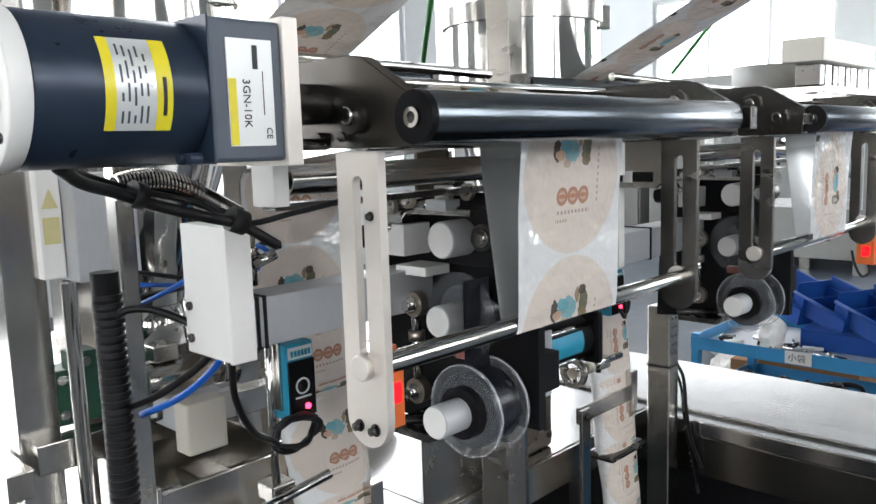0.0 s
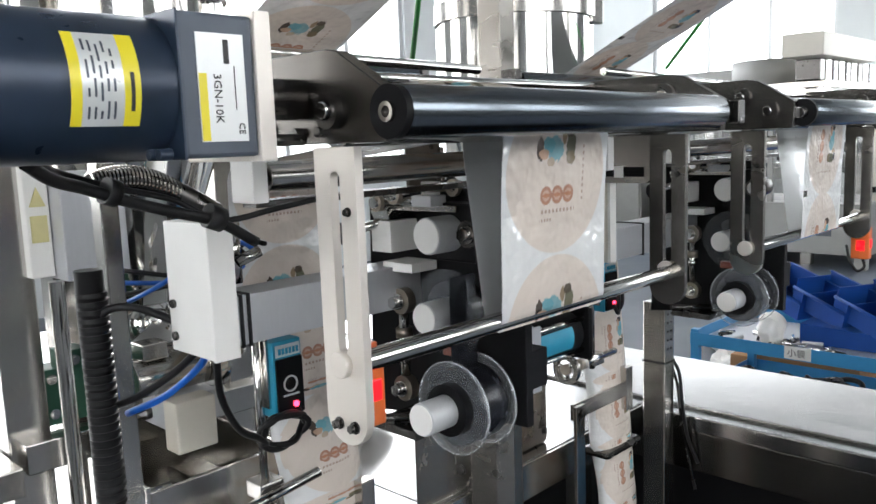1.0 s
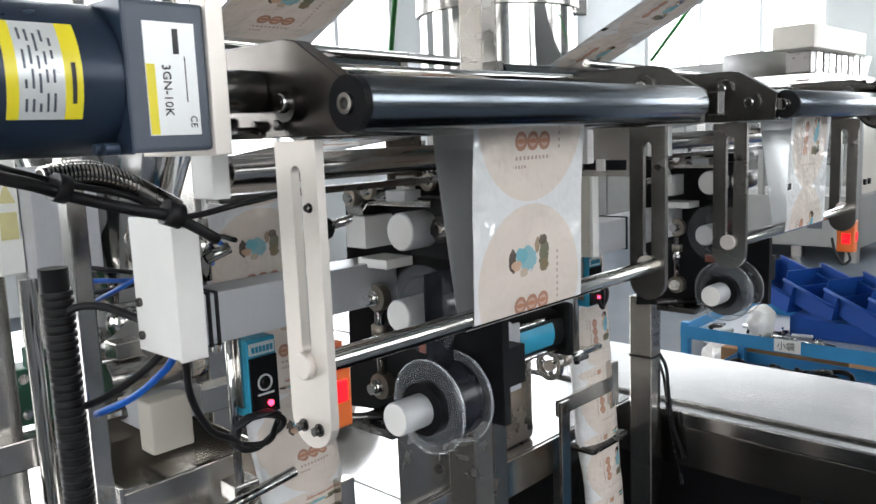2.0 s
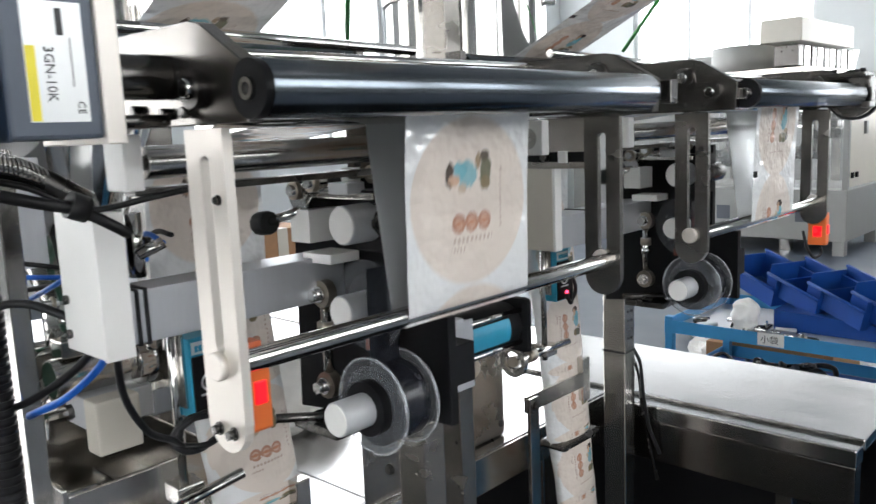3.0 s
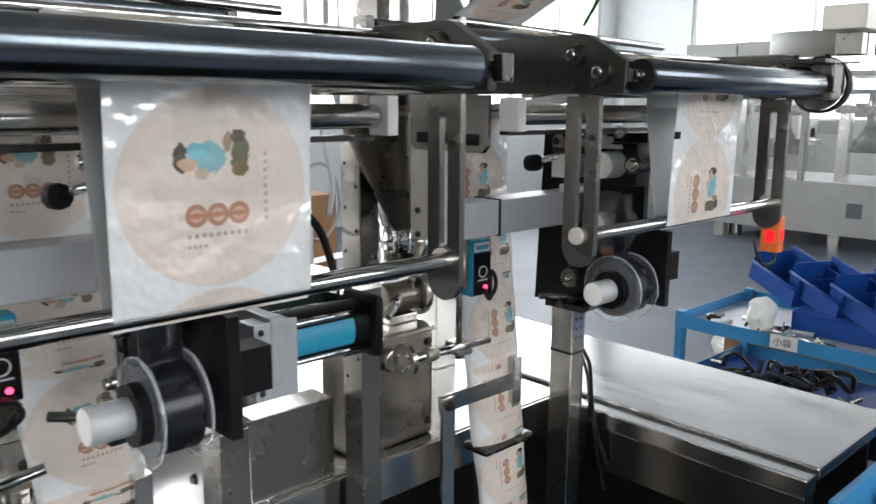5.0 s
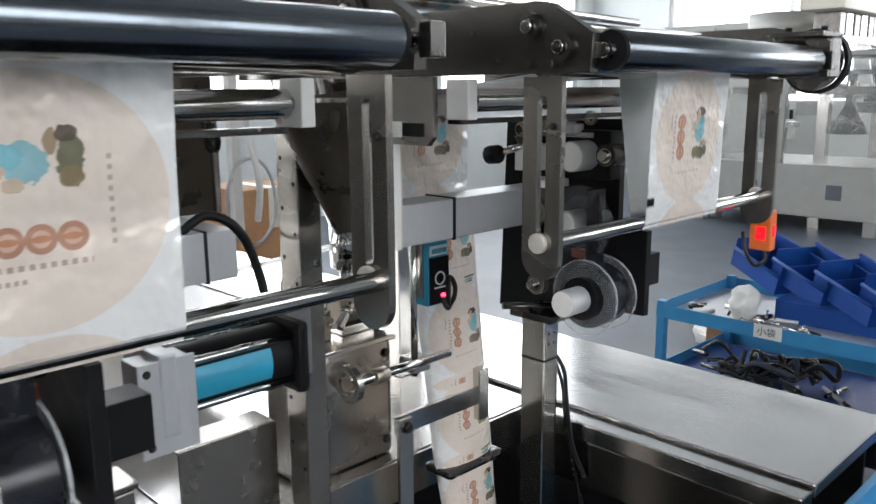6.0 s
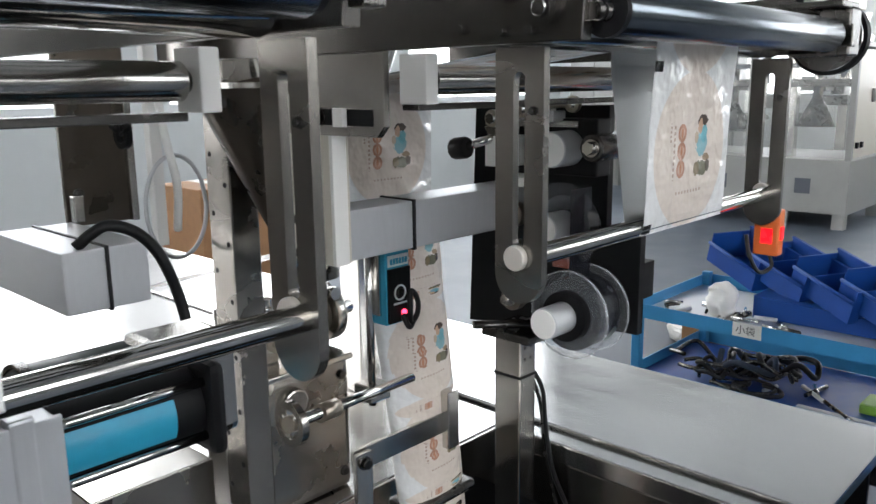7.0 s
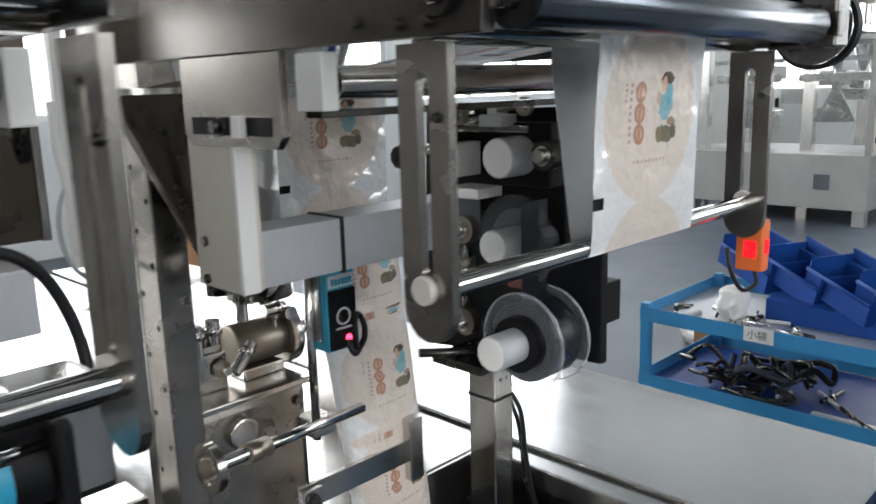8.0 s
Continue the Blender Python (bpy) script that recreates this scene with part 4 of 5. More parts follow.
def left_group():
    # grey control box with a white label door and warning marks
    b = thing("control_box", (0.36, 0.93, 1.308), "grey steel control box with a white door", "box")
    part("body", box(0.357, 0.430, 0.900, 0.960, 1.308, 1.430, 0.002), ALU, b)
    part("door", box(0.330, 0.356, 0.930, 0.990, 1.312, 1.440, 0.002), WHITE, b, "white box door")
    part("warning_mark", sheet([(0.334, 1.392), (0.352, 1.392), (0.343, 1.414)], "y", 0.9286, 0.001, None, 0), MARKING, b)
    part("warning_mark", box(0.334, 0.352, 0.9286, 0.9298, 1.352, 1.382), MARKING, b)
    # round column and green clamp blocks
    c = thing("guide_column", (0.345, 0.905, -LIFT), "round chrome guide column with green clamp blocks", "column")
    part("column", rod((0.350, 0.905, -LIFT), (0.346, 0.905, 1.31), 0.0085, 24), CHROME, c)
    g = part("clamp_block", box(0.345, 0.375, 0.912, 0.945, 1.205, 1.228, 0.0015), GREEN, c, "dark green clamp block")
    part("bolt", bolt((0.360, 0.912, 1.216), (0, -1, 0), 0.0045, 0.003), CHROME, g)
    k = part("side_block", box(0.330, 0.398, 0.946, 0.985, 1.135, 1.202, 0.002), GREEN, c, "dark green side block")
    for z in (1.148, 1.190):
        part("bolt", bolt((0.345, 0.946, z), (0, -1, 0), 0.0045, 0.003), CHROME, k)
    solo("frame_rail", box(0.30, 0.62, 0.915, 0.945, 1.095, 1.130, 0.0015), STEEL_X, "horizontal brushed steel frame rail", "rail", "frame rails")
    solo("frame_rail", box(0.262, 0.290, 0.90, 1.9, 1.080, 1.112, 0.0015), STEEL, "horizontal brushed steel frame rail", "rail", "frame rails")
    t = thing("steel_tray", (0.455, 0.855, 0.90), "stained stainless steel drip tray", "tray")
    part("base", box(0.375, 0.535, 0.785, 0.925, 1.036, 1.040), STEEL_X, t)
    part("rim", box(0.375, 0.535, 0.780, 0.7845, 1.032, 1.088, 0.0008), STEEL_X, t)
    part("rim", box(0.375, 0.535, 0.9255, 0.930, 1.036, 1.100, 0.0008), STEEL_X, t)
    part("rim", box(0.370, 0.3745, 0.780, 0.930, 1.032, 1.096, 0.0008), STEEL_X, t)
    part("rim", box(0.5355, 0.540, 0.780, 0.930, 1.032, 1.096, 0.0008), STEEL_X, t)
    for y, z in ((0.820, 1.049), (0.862, 1.051)):
        part("guide_rod", rod((0.378, y, z), (0.532, y + 0.01, z), 0.0055, 16), CHROME, t)
    part("slide_block", box(0.440, 0.480, 0.815, 0.875, 1.0575, 1.074, 0.002), STEEL, t)
    for x, y in ((0.380, 0.79), (0.520, 0.79), (0.380, 0.91), (0.520, 0.91)):
        part("leg", rod((x, y, 0.9), (x, y, 1.0358), 0.006, 12), STEEL, t)
    for x in (0.40, 0.51):
        part("bolt", bolt((x, 0.780, 1.060), (0, -1, 0), 0.0045, 0.004), DARKSTEEL, t)
    m = thing("drive_motor", (0.46, 0.86, 1.15), "small silver motor with a ribbed flange", "motor")
    part("barrel", smooth_angle(rod((0.400, 0.86, 1.190), (0.490, 0.86, 1.190), 0.022, 28, bevel=0.002)), STEEL, m)
    part("flange", smooth_angle(rod((0.490, 0.86, 1.190), (0.512, 0.86, 1.190), 0.031, 28, bevel=0.002)), CHROME, m)
    part("foot", box(0.425, 0.500, 0.83, 0.89, 1.130, 1.166, 0.002), KNOB, m)
    part("top_box", box(0.410, 0.440, 0.845, 0.875, 1.2125, 1.232, 0.0015), STEEL, m)
    solo("support_block", box(0.420, 0.470, 0.80, 0.83, 1.110, 1.170, 0.003), CREAM, "cream cast support block", "block")
    for i in range(26):
        random.seed(40 + i)
        x, y, z = random.uniform(0.40, 0.62), random.uniform(0.80, 0.98), random.uniform(1.13, 1.26)
        f = thing("pipe_fitting", (x, y, z), "small bright steel pipe fitting", "fitting", "pipe fittings")
        ax = random.choice(((1, 0, 0), (0, 1, 0), (0, 0, 1), (0.7, 0.2, 0.6)))
        d = Vector(ax) * random.uniform(0.008, 0.022)
        part("body", smooth_angle(rod(Vector((x, y, z)) - d, Vector((x, y, z)) + d, random.uniform(0.004, 0.009), 14)), CHROME, f)
        part("nut", rod(Vector((x, y, z)) + d * 0.2, Vector((x, y, z)) + d * 0.6, random.uniform(0.008, 0.012), 6), random.choice((CHROME, DARKSTEEL, RUST)), f)
    # Made-up panel: covers the bright deck behind the fittings to darken this corner.
    p = thing("added_panel", (0.55, 1.06, 0.90), "added dull steel panel with ribs that hides the bright deck", "panel")
    part("sheet", box(0.400, 0.740, 1.060, 1.066, 0.901, 1.170, 0.001), PLATEB, p)
    for x in (0.44, 0.57, 0.70):
        part("rib", box(x, x + 0.012, 1.048, 1.0595, 0.901, 1.165, 0.001), STEEL, p)
    part("top_tube", rod((0.400, 1.055, 1.180), (0.740, 1.055, 1.180), 0.0098, 16), CHROME, p)
    # deck of the machine, which shows between the parts
    d = thing("machine_deck", (0.82, 1.6, 0.83), "polished stainless steel machine deck beside the table", "deck")
    for x0, x1 in ((-0.80, 0.198), (0.20, 0.817), (0.819, 1.437)):
        part("deck_plate", box(x0, x1, 0.800, 2.60, 0.870, 0.900, 0.002), TABLE, d)
        part("edge_strip", box(x0, x1, 0.794, 0.7985, 0.835, 0.8985, 0.001), STEEL, d)
    for x, y in ((-0.75, 0.86), (-0.75, 2.5), (0.25, 0.86), (1.36, 0.90), (0.25, 2.5), (1.36, 2.5)):
        part("leg", box(x, x + 0.04, y, y + 0.04, -LIFT, 0.8695, 0.002), STEEL, d)


left_group()


def clamp_arms(dx):
    """Bracket arms and rod clamps near the lower film."""
    a = thing("clamp_arm", (1.04 + dx - PITCH, 0.70, 0.93), "bent steel clamp arm beside the film", "arm", "clamp arms")
    x = 1.040 + dx - PITCH
    part("upright", box(x, x + 0.024, 0.692, 0.698, 0.80, 1.020, 0.0008), STEEL, a)
    part("cross_piece", box(x + 0.003, x + 0.150, 0.700, 0.706, 0.995, 1.022, 0.0008), STEEL, a)
    part("bolt", bolt((x + 0.012, 0.692, 1.008), (0, -1, 0), 0.006, 0.007), DARKSTEEL, a)
    part("hook", box(x + 0.150, x + 0.170, 0.690, 0.706, 0.975, 1.050, 0.0015), STEEL, a)
    return a


clamp_arms(0.0)
clamp_arms(PITCH)


def deck_front():
    # Added sheet: its black carries the shade on the dark floor round the table.
    solo("floor_shade_sheet", box(-1.50, 3.15, -0.60, 5.20, -LIFT, -LIFT + 0.008, 0.003), SHADEM, "added black sheet for the dark floor and shade under the table", "mat")


deck_front()


def back_posts():
    for x, y, w in ((0.62, 1.02, 0.040), (0.70, 1.20, 0.05)):
        solo("machine_post", box(x, x + w, y, y + w, -LIFT, 1.46, 0.002), STEEL, "square brushed steel post at the machine's back", "post", "machine posts")
    solo("white_strip", box(0.884, 0.896, 0.8005, 0.812, 1.27, 1.5025, 0.001), WHITE, "narrow white painted strip under the crossbar", "strip")
    g = thing("guard_panel", (0.833, 0.809, 1.27), "brown steel guard panel under the crossbar", "panel")
    part("plate", box(0.800, 0.866, 0.806, 0.812, 1.30, 1.5025, 0.001), FUNNEL, g)
    part("edge_rib", box(0.859, 0.866, 0.798, 0.8055, 1.30, 1.44, 0.001), STEEL, g)
    for z in (1.33, 1.40, 1.47):
        part("bolt", bolt((0.812, 0.806, z), (0, -1, 0), 0.004, 0.004), DARKSTEEL, g)
    k = thing("beam_stub", (0.77, 0.73, 1.256), "grey aluminium beam end with a black cable tie", "beam")
    part("beam", box(0.735, 0.803, 0.662, 0.8055, 1.256, 1.305, 0.0012), ALU, k)
    part("hanger", box(0.802, 0.812, 0.794, 0.8055, 1.3052, 1.330, 0.001), STEEL, k)
    part("cable_tie", box(0.768, 0.7708, 0.660, 0.807, 1.2545, 1.3065, 0.0005), RUBBER, k)
    f = thing("fold_panel", (0.86, 0.81, 0.90), "polished folded steel panel on the machine deck", "panel")
    part("face", sheet([(0.795, 0.901), (0.930, 0.901), (0.930, 1.020), (0.795, 1.020)], "y", 0.808, 0.004), PLATEB, f)
    part("flange", box(0.795, 0.930, 0.8125, 0.860, 1.016, 1.020, 0.001), STEEL_X, f)
    v = thing("hand_valve", (0.83, 0.752, 1.375), "black hand valve on the post", "valve")
    part("wheel", ring((0.838, 0.760, 1.385), "x", 0.013, 0.008, 0.006, 20), BLACK, v)
    for a in (20, 70, 110, 160):
        part("spoke", rod((0.836, 0.760, 1.385), (0.836, 0.760 + 0.02 * math.cos(radians(a)), 1.385 + 0.02 * math.sin(radians(a))), 0.002, 8), BLACK, v)
    k = thing("cardboard_box", (3.15, 4.45, -LIFT), "tall brown cardboard box on the floor", "box")
    part("body", box(2.90, 3.40, 4.20, 4.70, -LIFT, 0.85, 0.006), CARD, k)
    part("tape", box(3.10, 3.18, 4.1985, 4.7015, 0.60, 0.8515), CREAM, k, "pale packing tape")
    bm = bmesh.new()
    bmesh.ops.create_icosphere(bm, subdivisions=4, radius=0.13, matrix=Matrix.Translation((0.90, 1.25, 0.955)) @ Matrix.Diagonal((1.3, 0.9, 0.55, 1)))
    for v in bm.verts:
        v.co += 0.05 * noise.noise_vector(v.co * 9) + 0.02 * noise.noise_vector(v.co * 30)
    for face in bm.faces:
        face.smooth = True
    solo("plastic_bag", bm, POLY, "crumpled white plastic bag on the deck", "bag")
    # dark forming funnel that folds the film, and the fittings beneath it
    f = thing("forming_funnel", (0.956, 0.73, 1.24), "dark brown steel forming funnel with a hose", "funnel")
    cone = smooth_angle(rod((0.970, 0.700, 1.275), (0.956, 0.735, 1.425), 0.012, 40, r2=0.052))
    part("cone", cone, FUNNEL, f, "dark forming cone")
    part("rim", ring((0.956, 0.735, 1.427), "z", 0.055, 0.048, 0.005, 40), STEEL, f)
    part("spout", rod((0.970, 0.700, 1.245), (0.970, 0.700, 1.276), 0.012, 20), CHROME, f)
    part("hose", hose([(0.842, 0.70, 1.420), (0.836, 0.68, 1.385), (0.840, 0.674, 1.345), (0.846, 0.69, 1.305)], 0.0035), WHITE, f, "pale air hose")
    # gear casing on the deck with a small motor on its lid
    v = thing("gear_casing", (1.06, 0.86, 0.90), "brownish steel gear casing standing on the deck", "casing")
    part("body", box(0.976, 1.144, 0.824, 0.905, 0.901, 1.078, 0.009), PLATEB, v)
    part("lid", box(0.972, 1.148, 0.819, 0.910, 1.0782, 1.086, 0.002), STEEL_X, v, "bright steel lid")
    part("boss", smooth_angle(rod((1.052, 0.814, 1.045), (1.052, 0.8238, 1.045), 0.019, 28, bevel=0.003)), STEEL, v)
    for x in (0.990, 1.130):
        for z in (0.925, 1.060):
            part("bolt", bolt((x, 0.824, z), (0, -1, 0), 0.005, 0.005), DARKSTEEL, v)
    m = thing("drive_motor", (1.13, 0.885, 1.086), "small silver motor with a round flange on the casing", "motor")
    part("foot", box(1.085, 1.142, 0.862, 0.905, 1.0862, 1.100, 0.002), STEEL, m)
    part("barrel", smooth_angle(rod((1.080, 0.885, 1.126), (1.150, 0.885, 1.126), 0.026, 30, bevel=0.003)), RUST, m)
    part("flange", smooth_angle(rod((1.150, 0.885, 1.126), (1.166, 0.885, 1.126), 0.038, 36, bevel=0.002)), STEEL, m, "round bright flange")
    part("end_ring", ring((1.168, 0.885, 1.126), "x", 0.030, 0.014, 0.004, 32), CHROME, m)
    part("shaft", rod((1.166, 0.885, 1.126), (1.200, 0.885, 1.126), 0.009, 18), CHROME, m)
    k = thing("terminal_block", (1.04, 0.88, 1.086), "square bright steel block on the gear casing", "block")
    part("body", box(1.012, 1.062, 0.860, 0.900, 1.0862, 1.132, 0.002), STEEL, k)
    part("cap", box(1.016, 1.058, 0.864, 0.896, 1.1322, 1.140, 0.001), CHROME, k)
    part("gland", rod((1.037, 0.880, 1.140), (1.037, 0.880, 1.160), 0.009, 6), RUST, k)
    c = thing("air_cylinder", (0.995, 0.875, 1.086), "slim upright silver air cylinder on the casing", "cylinder")
    part("barrel", smooth_angle(rod((0.995, 0.875, 1.0862), (0.995, 0.875, 1.170), 0.011, 24, bevel=0.002)), CHROME, c)
    part("collar", smooth_angle(rod((0.995, 0.875, 1.120), (0.995, 0.875, 1.130), 0.015, 24, bevel=0.001)), STEEL, c)
    part("elbow", hose([(0.995, 0.875, 1.170), (0.996, 0.872, 1.185), (1.006, 0.868, 1.194), (1.022, 0.866, 1.196)], 0.005), DARKSTEEL, c)
    for i in range(16):
        random.seed(90 + i)
        x, y, z = random.uniform(0.985, 1.15), random.uniform(0.838, 0.900), random.uniform(1.098, 1.185)
        g = thing("pipe_fitting", (x, y, z), "small bright steel pipe fitting", "fitting", "pipe fittings")
        d = Vector(random.choice(((1, 0, 0), (0, 1, 0), (0, 0, 1), (0.7, 0.2, 0.6)))) * random.uniform(0.010, 0.024)
        part("body", smooth_angle(rod(Vector((x, y, z)) - d, Vector((x, y, z)) + d, random.uniform(0.004, 0.009), 14)), CHROME, g)
        part("nut", rod(Vector((x, y, z)) + d * 0.2, Vector((x, y, z)) + d * 0.6, random.uniform(0.008, 0.013), 6), random.choice((CHROME, STEEL, RUST)), g)


back_posts()


def folded_film(dx):
    """The folded film below the beam, a narrow closed tube of printed foil."""
    f = thing("folded_film", (0.56 + dx, 0.70, 0.45), "printed foil film folded into a narrow tube", "film", "folded films")
    bm = bmesh.new()
    uv = bm.loops.layers.uv.new("UVMap")
    n, rows = 14, []
    for i in range(40):
        z = 1.250 - 0.020 * i
        k = i / 39
        x0, x1 = (0.477 if dx == 0 else 0.490) + dx + 0.10 * k, (0.597 if dx == 0 else 0.612) + dx + 0.075 * k
        ring_ = []
        for j in range(n):
            a = 2 * math.pi * j / n
            bend = 0.004 * noise.noise(Vector((j * 0.9, z * 22, dx)))
            ring_.append(bm.verts.new(((x0 + x1) / 2 + (x1 - x0) / 2 * math.cos(a), 0.728 - 0.02 * k + (0.021 + bend) * math.sin(a) + bend, z)))
        rows.append(ring_)
    for i in range(39):
        for j in range(n):
            vs = (rows[i][j], rows[i][(j + 1) % n], rows[i + 1][(j + 1) % n], rows[i + 1][j])
            face = bm.faces.new(vs)
            face.smooth = True
            for lp in face.loops:
                mid = sum(v.co.x for v in rows[i]) / n
                up = ((lp.vert.co.z - 1.11 + 0.0625) % 0.125) - 0.0625
                lp[uv].uv = (up, lp.vert.co.x - mid - 0.01) if dx == 0 else (lp.vert.co.x - mid - 0.01, -up)
    bmesh.ops.recalc_face_normals(bm, faces=bm.faces)
    part("tube", bm, PRINT, f)
    m = 0.577 if dx == 0 else 0.590
    part("band", box(m + dx - 0.057, m + dx + 0.057, 0.693, 0.745, 0.900, 0.913, 0.006), DARKSTEEL, f, "dark steel band round the film")
    return f

# ---------------------------------------------------------------- above and behind


def upper_things():
    h = thing("hopper", (1.109, 0.854, 1.03), "polished stainless steel round feed hopper", "hopper")
    c = (1.109, 0.854)
    part("drum", smooth_angle(rod((*c, 1.50), (*c, 1.650), 0.130, 64, caps=False)), CHROME, h)
    part("cone", smooth_angle(rod((*c, 1.25), (*c, 1.4995), 0.04, 48, r2=0.130, caps=False)), CHROME, h)
    part("rim", ring((*c, 1.655), "z", 0.136, 0.126, 0.030, 64), STEEL, h)
    part("spout", rod((*c, 1.19), (*c, 1.249), 0.04, 32), CHROME, h)
    part("hinge", box(1.150, 1.185, 0.728, 0.742, 1.630, 1.668, 0.002), STEEL, h)
    h2 = copy_thing(h, pose(0.50, 1.02, 1.03 + LIFT))
    for x, y in ((1.39, 1.05), (0.46, 1.15)):
        solo("frame_upright", box(x - 0.028, x + 0.028, y, y + 0.05, 0.9, 2.6, 0.002), STEEL, "tall square stainless frame upright", "upright", "frame uprights")
    solo("frame_crossbar", box(0.30, 1.60, 0.80, 0.83, 1.503, 1.530, 0.002), STEEL_X, "stainless crossbar on the side plates", "crossbar")
    for p, q in (((0.745, 0.736, 1.545), (0.55, 0.49, 1.74)), ((1.363, 0.71, 1.564), (1.22, 0.50, 1.70))):
        solo("taut_string", rod(p, q, 0.0032, 10), GREENCORD, "taut bright green cord", "string", "green strings")
    # idle rollers that turn the film at the back
    for x0 in (0.33, 0.93):
        r = thing("idle_roller", (x0 + 0.2, 0.712, 1.51), "grey idle roller over the machine's back", "roller", "idle rollers")
        part("tube", smooth_angle(rod((x0, 0.712, 1.5275), (x0 + 0.39, 0.712, 1.5275), 0.016, 32)), ROLLER, r)
        part("axle", rod((x0 - 0.02, 0.712, 1.5275), (x0 + 0.41, 0.712, 1.5275), 0.006, 16), CHROME, r)
        for x in (x0 - 0.012, x0 + 0.402):
            part("bearing_block", box(x - 0.006, x + 0.006, 0.698, 0.726, 1.503, 1.545, 0.001), DARKSTEEL, r)
    solo("guide_rod", rod((0.20, 0.60, 1.535), (0.74, 0.62, 1.530), 0.0055, 18), CHROME, "polished steel guide rod", "rod")
    solo("guide_rod", rod((0.98, 0.60, 1.535), (1.45, 0.62, 1.530), 0.0055, 18), CHROME, "polished steel guide rod", "rod")


upper_things()


def trolley():
    t = thing("tool_trolley", (3.5, 0.9, -LIFT), "sky blue painted steel tool trolley with two shelves", "trolley")
    x0, x1, y0, y1 = 3.27, 3.92, 0.25, 1.60
    for x in (x0, x1 - 0.035):
        for y in (y0, y1 - 0.035):
            part("leg", box(x, x + 0.035, y, y + 0.035, 0.0, 0.585, 0.002), TROLLEY, t)
            w = part("castor", rod((x + 0.005, y + 0.017, -LIFT + 0.045), (x + 0.03, y + 0.017, -LIFT + 0.045), 0.044, 20), BLACK, t)
    for z in (0.565, 0.300):
        part("shelf", box(x0 + 0.036, x1 - 0.036, y0 + 0.004, y1 - 0.004, z - 0.045, z - 0.040), BINBLUE if z < 0.5 else ALU, t, "steel shelf sheet")
        part("rail", box(x0 - 0.004, x0 - 0.0005, y0, y1, z - 0.050, z + 0.006, 0.001), TROLLEY, t)
        part("rail", box(x1 + 0.0005, x1 + 0.004, y0, y1, z - 0.050, z + 0.006, 0.001), TROLLEY, t)
        part("rail", box(x0 + 0.036, x1 - 0.036, y1 - 0.003, y1 + 0.001, z - 0.050, z + 0.006, 0.001), TROLLEY, t)
        part("rail", box(x0 + 0.036, x1 - 0.036, y0 - 0.001, y0 + 0.003, z - 0.050, z + 0.006, 0.001), TROLLEY, t)
    part("tag", box(x0 - 0.0065, x0 - 0.0045, 1.085, 1.190, 0.520, 0.572), WHITE, t, "white paper tag")
    text_part("\u5c0f\u888b", 0.036, (x0 - 0.0075, 1.178, 0.533), (90, 0, -90), INK, t)

    def bin_(x, y, z, tilt, label):
        b = thing("parts_bin", (x, y, z), label, "bin", "parts bins")
        bm = bmesh.new()
        w, d, hgt = 0.30, 0.20, 0.14
        for q in ((-d / 2, d / 2, -w / 2, w / 2, 0, 0.004), (-d / 2, -d / 2 + 0.005, -w / 2, w / 2, 0.0041, hgt * 0.6), (d / 2 - 0.005, d / 2, -w / 2, w / 2, 0.0041, hgt),
                  (-d / 2 + 0.0051, d / 2 - 0.0051, -w / 2, -w / 2 + 0.005, 0.0041, hgt * 0.9), (-d / 2 + 0.0051, d / 2 - 0.0051, w / 2 - 0.005, w / 2, 0.0041, hgt * 0.9)):
            box(*q, bm=bm)
        bmesh.ops.transform(bm, matrix=Matrix.Translation((x, y, z)) @ pose(0, 0, 0, 14, 0, tilt), verts=bm.verts)
        part("shell", bm, BINBLUE, b)
        lip = rod((-d / 2 - 0.004, -w / 2, hgt * 0.6), (-d / 2 - 0.004, w / 2, hgt * 0.6), 0.007, 12)
        bmesh.ops.transform(lip, matrix=Matrix.Translation((x, y, z)) @ pose(0, 0, 0, 14, 0, tilt), verts=lip.verts)
        part("lip", lip, BINBLUE, b)
        rim = box(d / 2 - 0.008, d / 2 + 0.006, -w / 2 - 0.004, w / 2 + 0.004, hgt - 0.004, hgt + 0.006, 0.002)
        bmesh.ops.transform(rim, matrix=Matrix.Translation((x, y, z)) @ pose(0, 0, 0, 14, 0, tilt), verts=rim.verts)
        part("rim", rim, BINBLUE, b)
        return b

    for i, (x, y) in enumerate(((3.80, 1.36), (3.72, 1.15), (3.64, 0.95), (3.58, 0.76), (3.54, 0.56), (3.52, 0.38))):
        bin_(x, y, 0.600 - 0.010 * i + 0.03, -28, "deep blue plastic parts bin on the trolley")
    solo("bin_rack", sheet([(0.36, 0.526), (1.22, 0.526), (1.22, 0.612), (0.36, 0.572)], "x", 3.52, 0.24, None, 0.002), BINBLUE, "deep blue plastic rack under the parts bins", "rack")
    # loose things on the shelves
    bm = bmesh.new()
    bmesh.ops.create_icosphere(bm, subdivisions=4, radius=0.06, matrix=Matrix.Translation((3.46, 1.32, 0.585)) @ Matrix.Diagonal((0.9, 0.9, 1.3, 1)))
    for v in bm.verts:
        v.co += 0.02 * noise.noise_vector(v.co * 22)
    for f in bm.faces:
        f.smooth = True
    solo("plastic_bag", bm, POLY, "half-full white plastic bag on the trolley", "bag")
    random.seed(7)
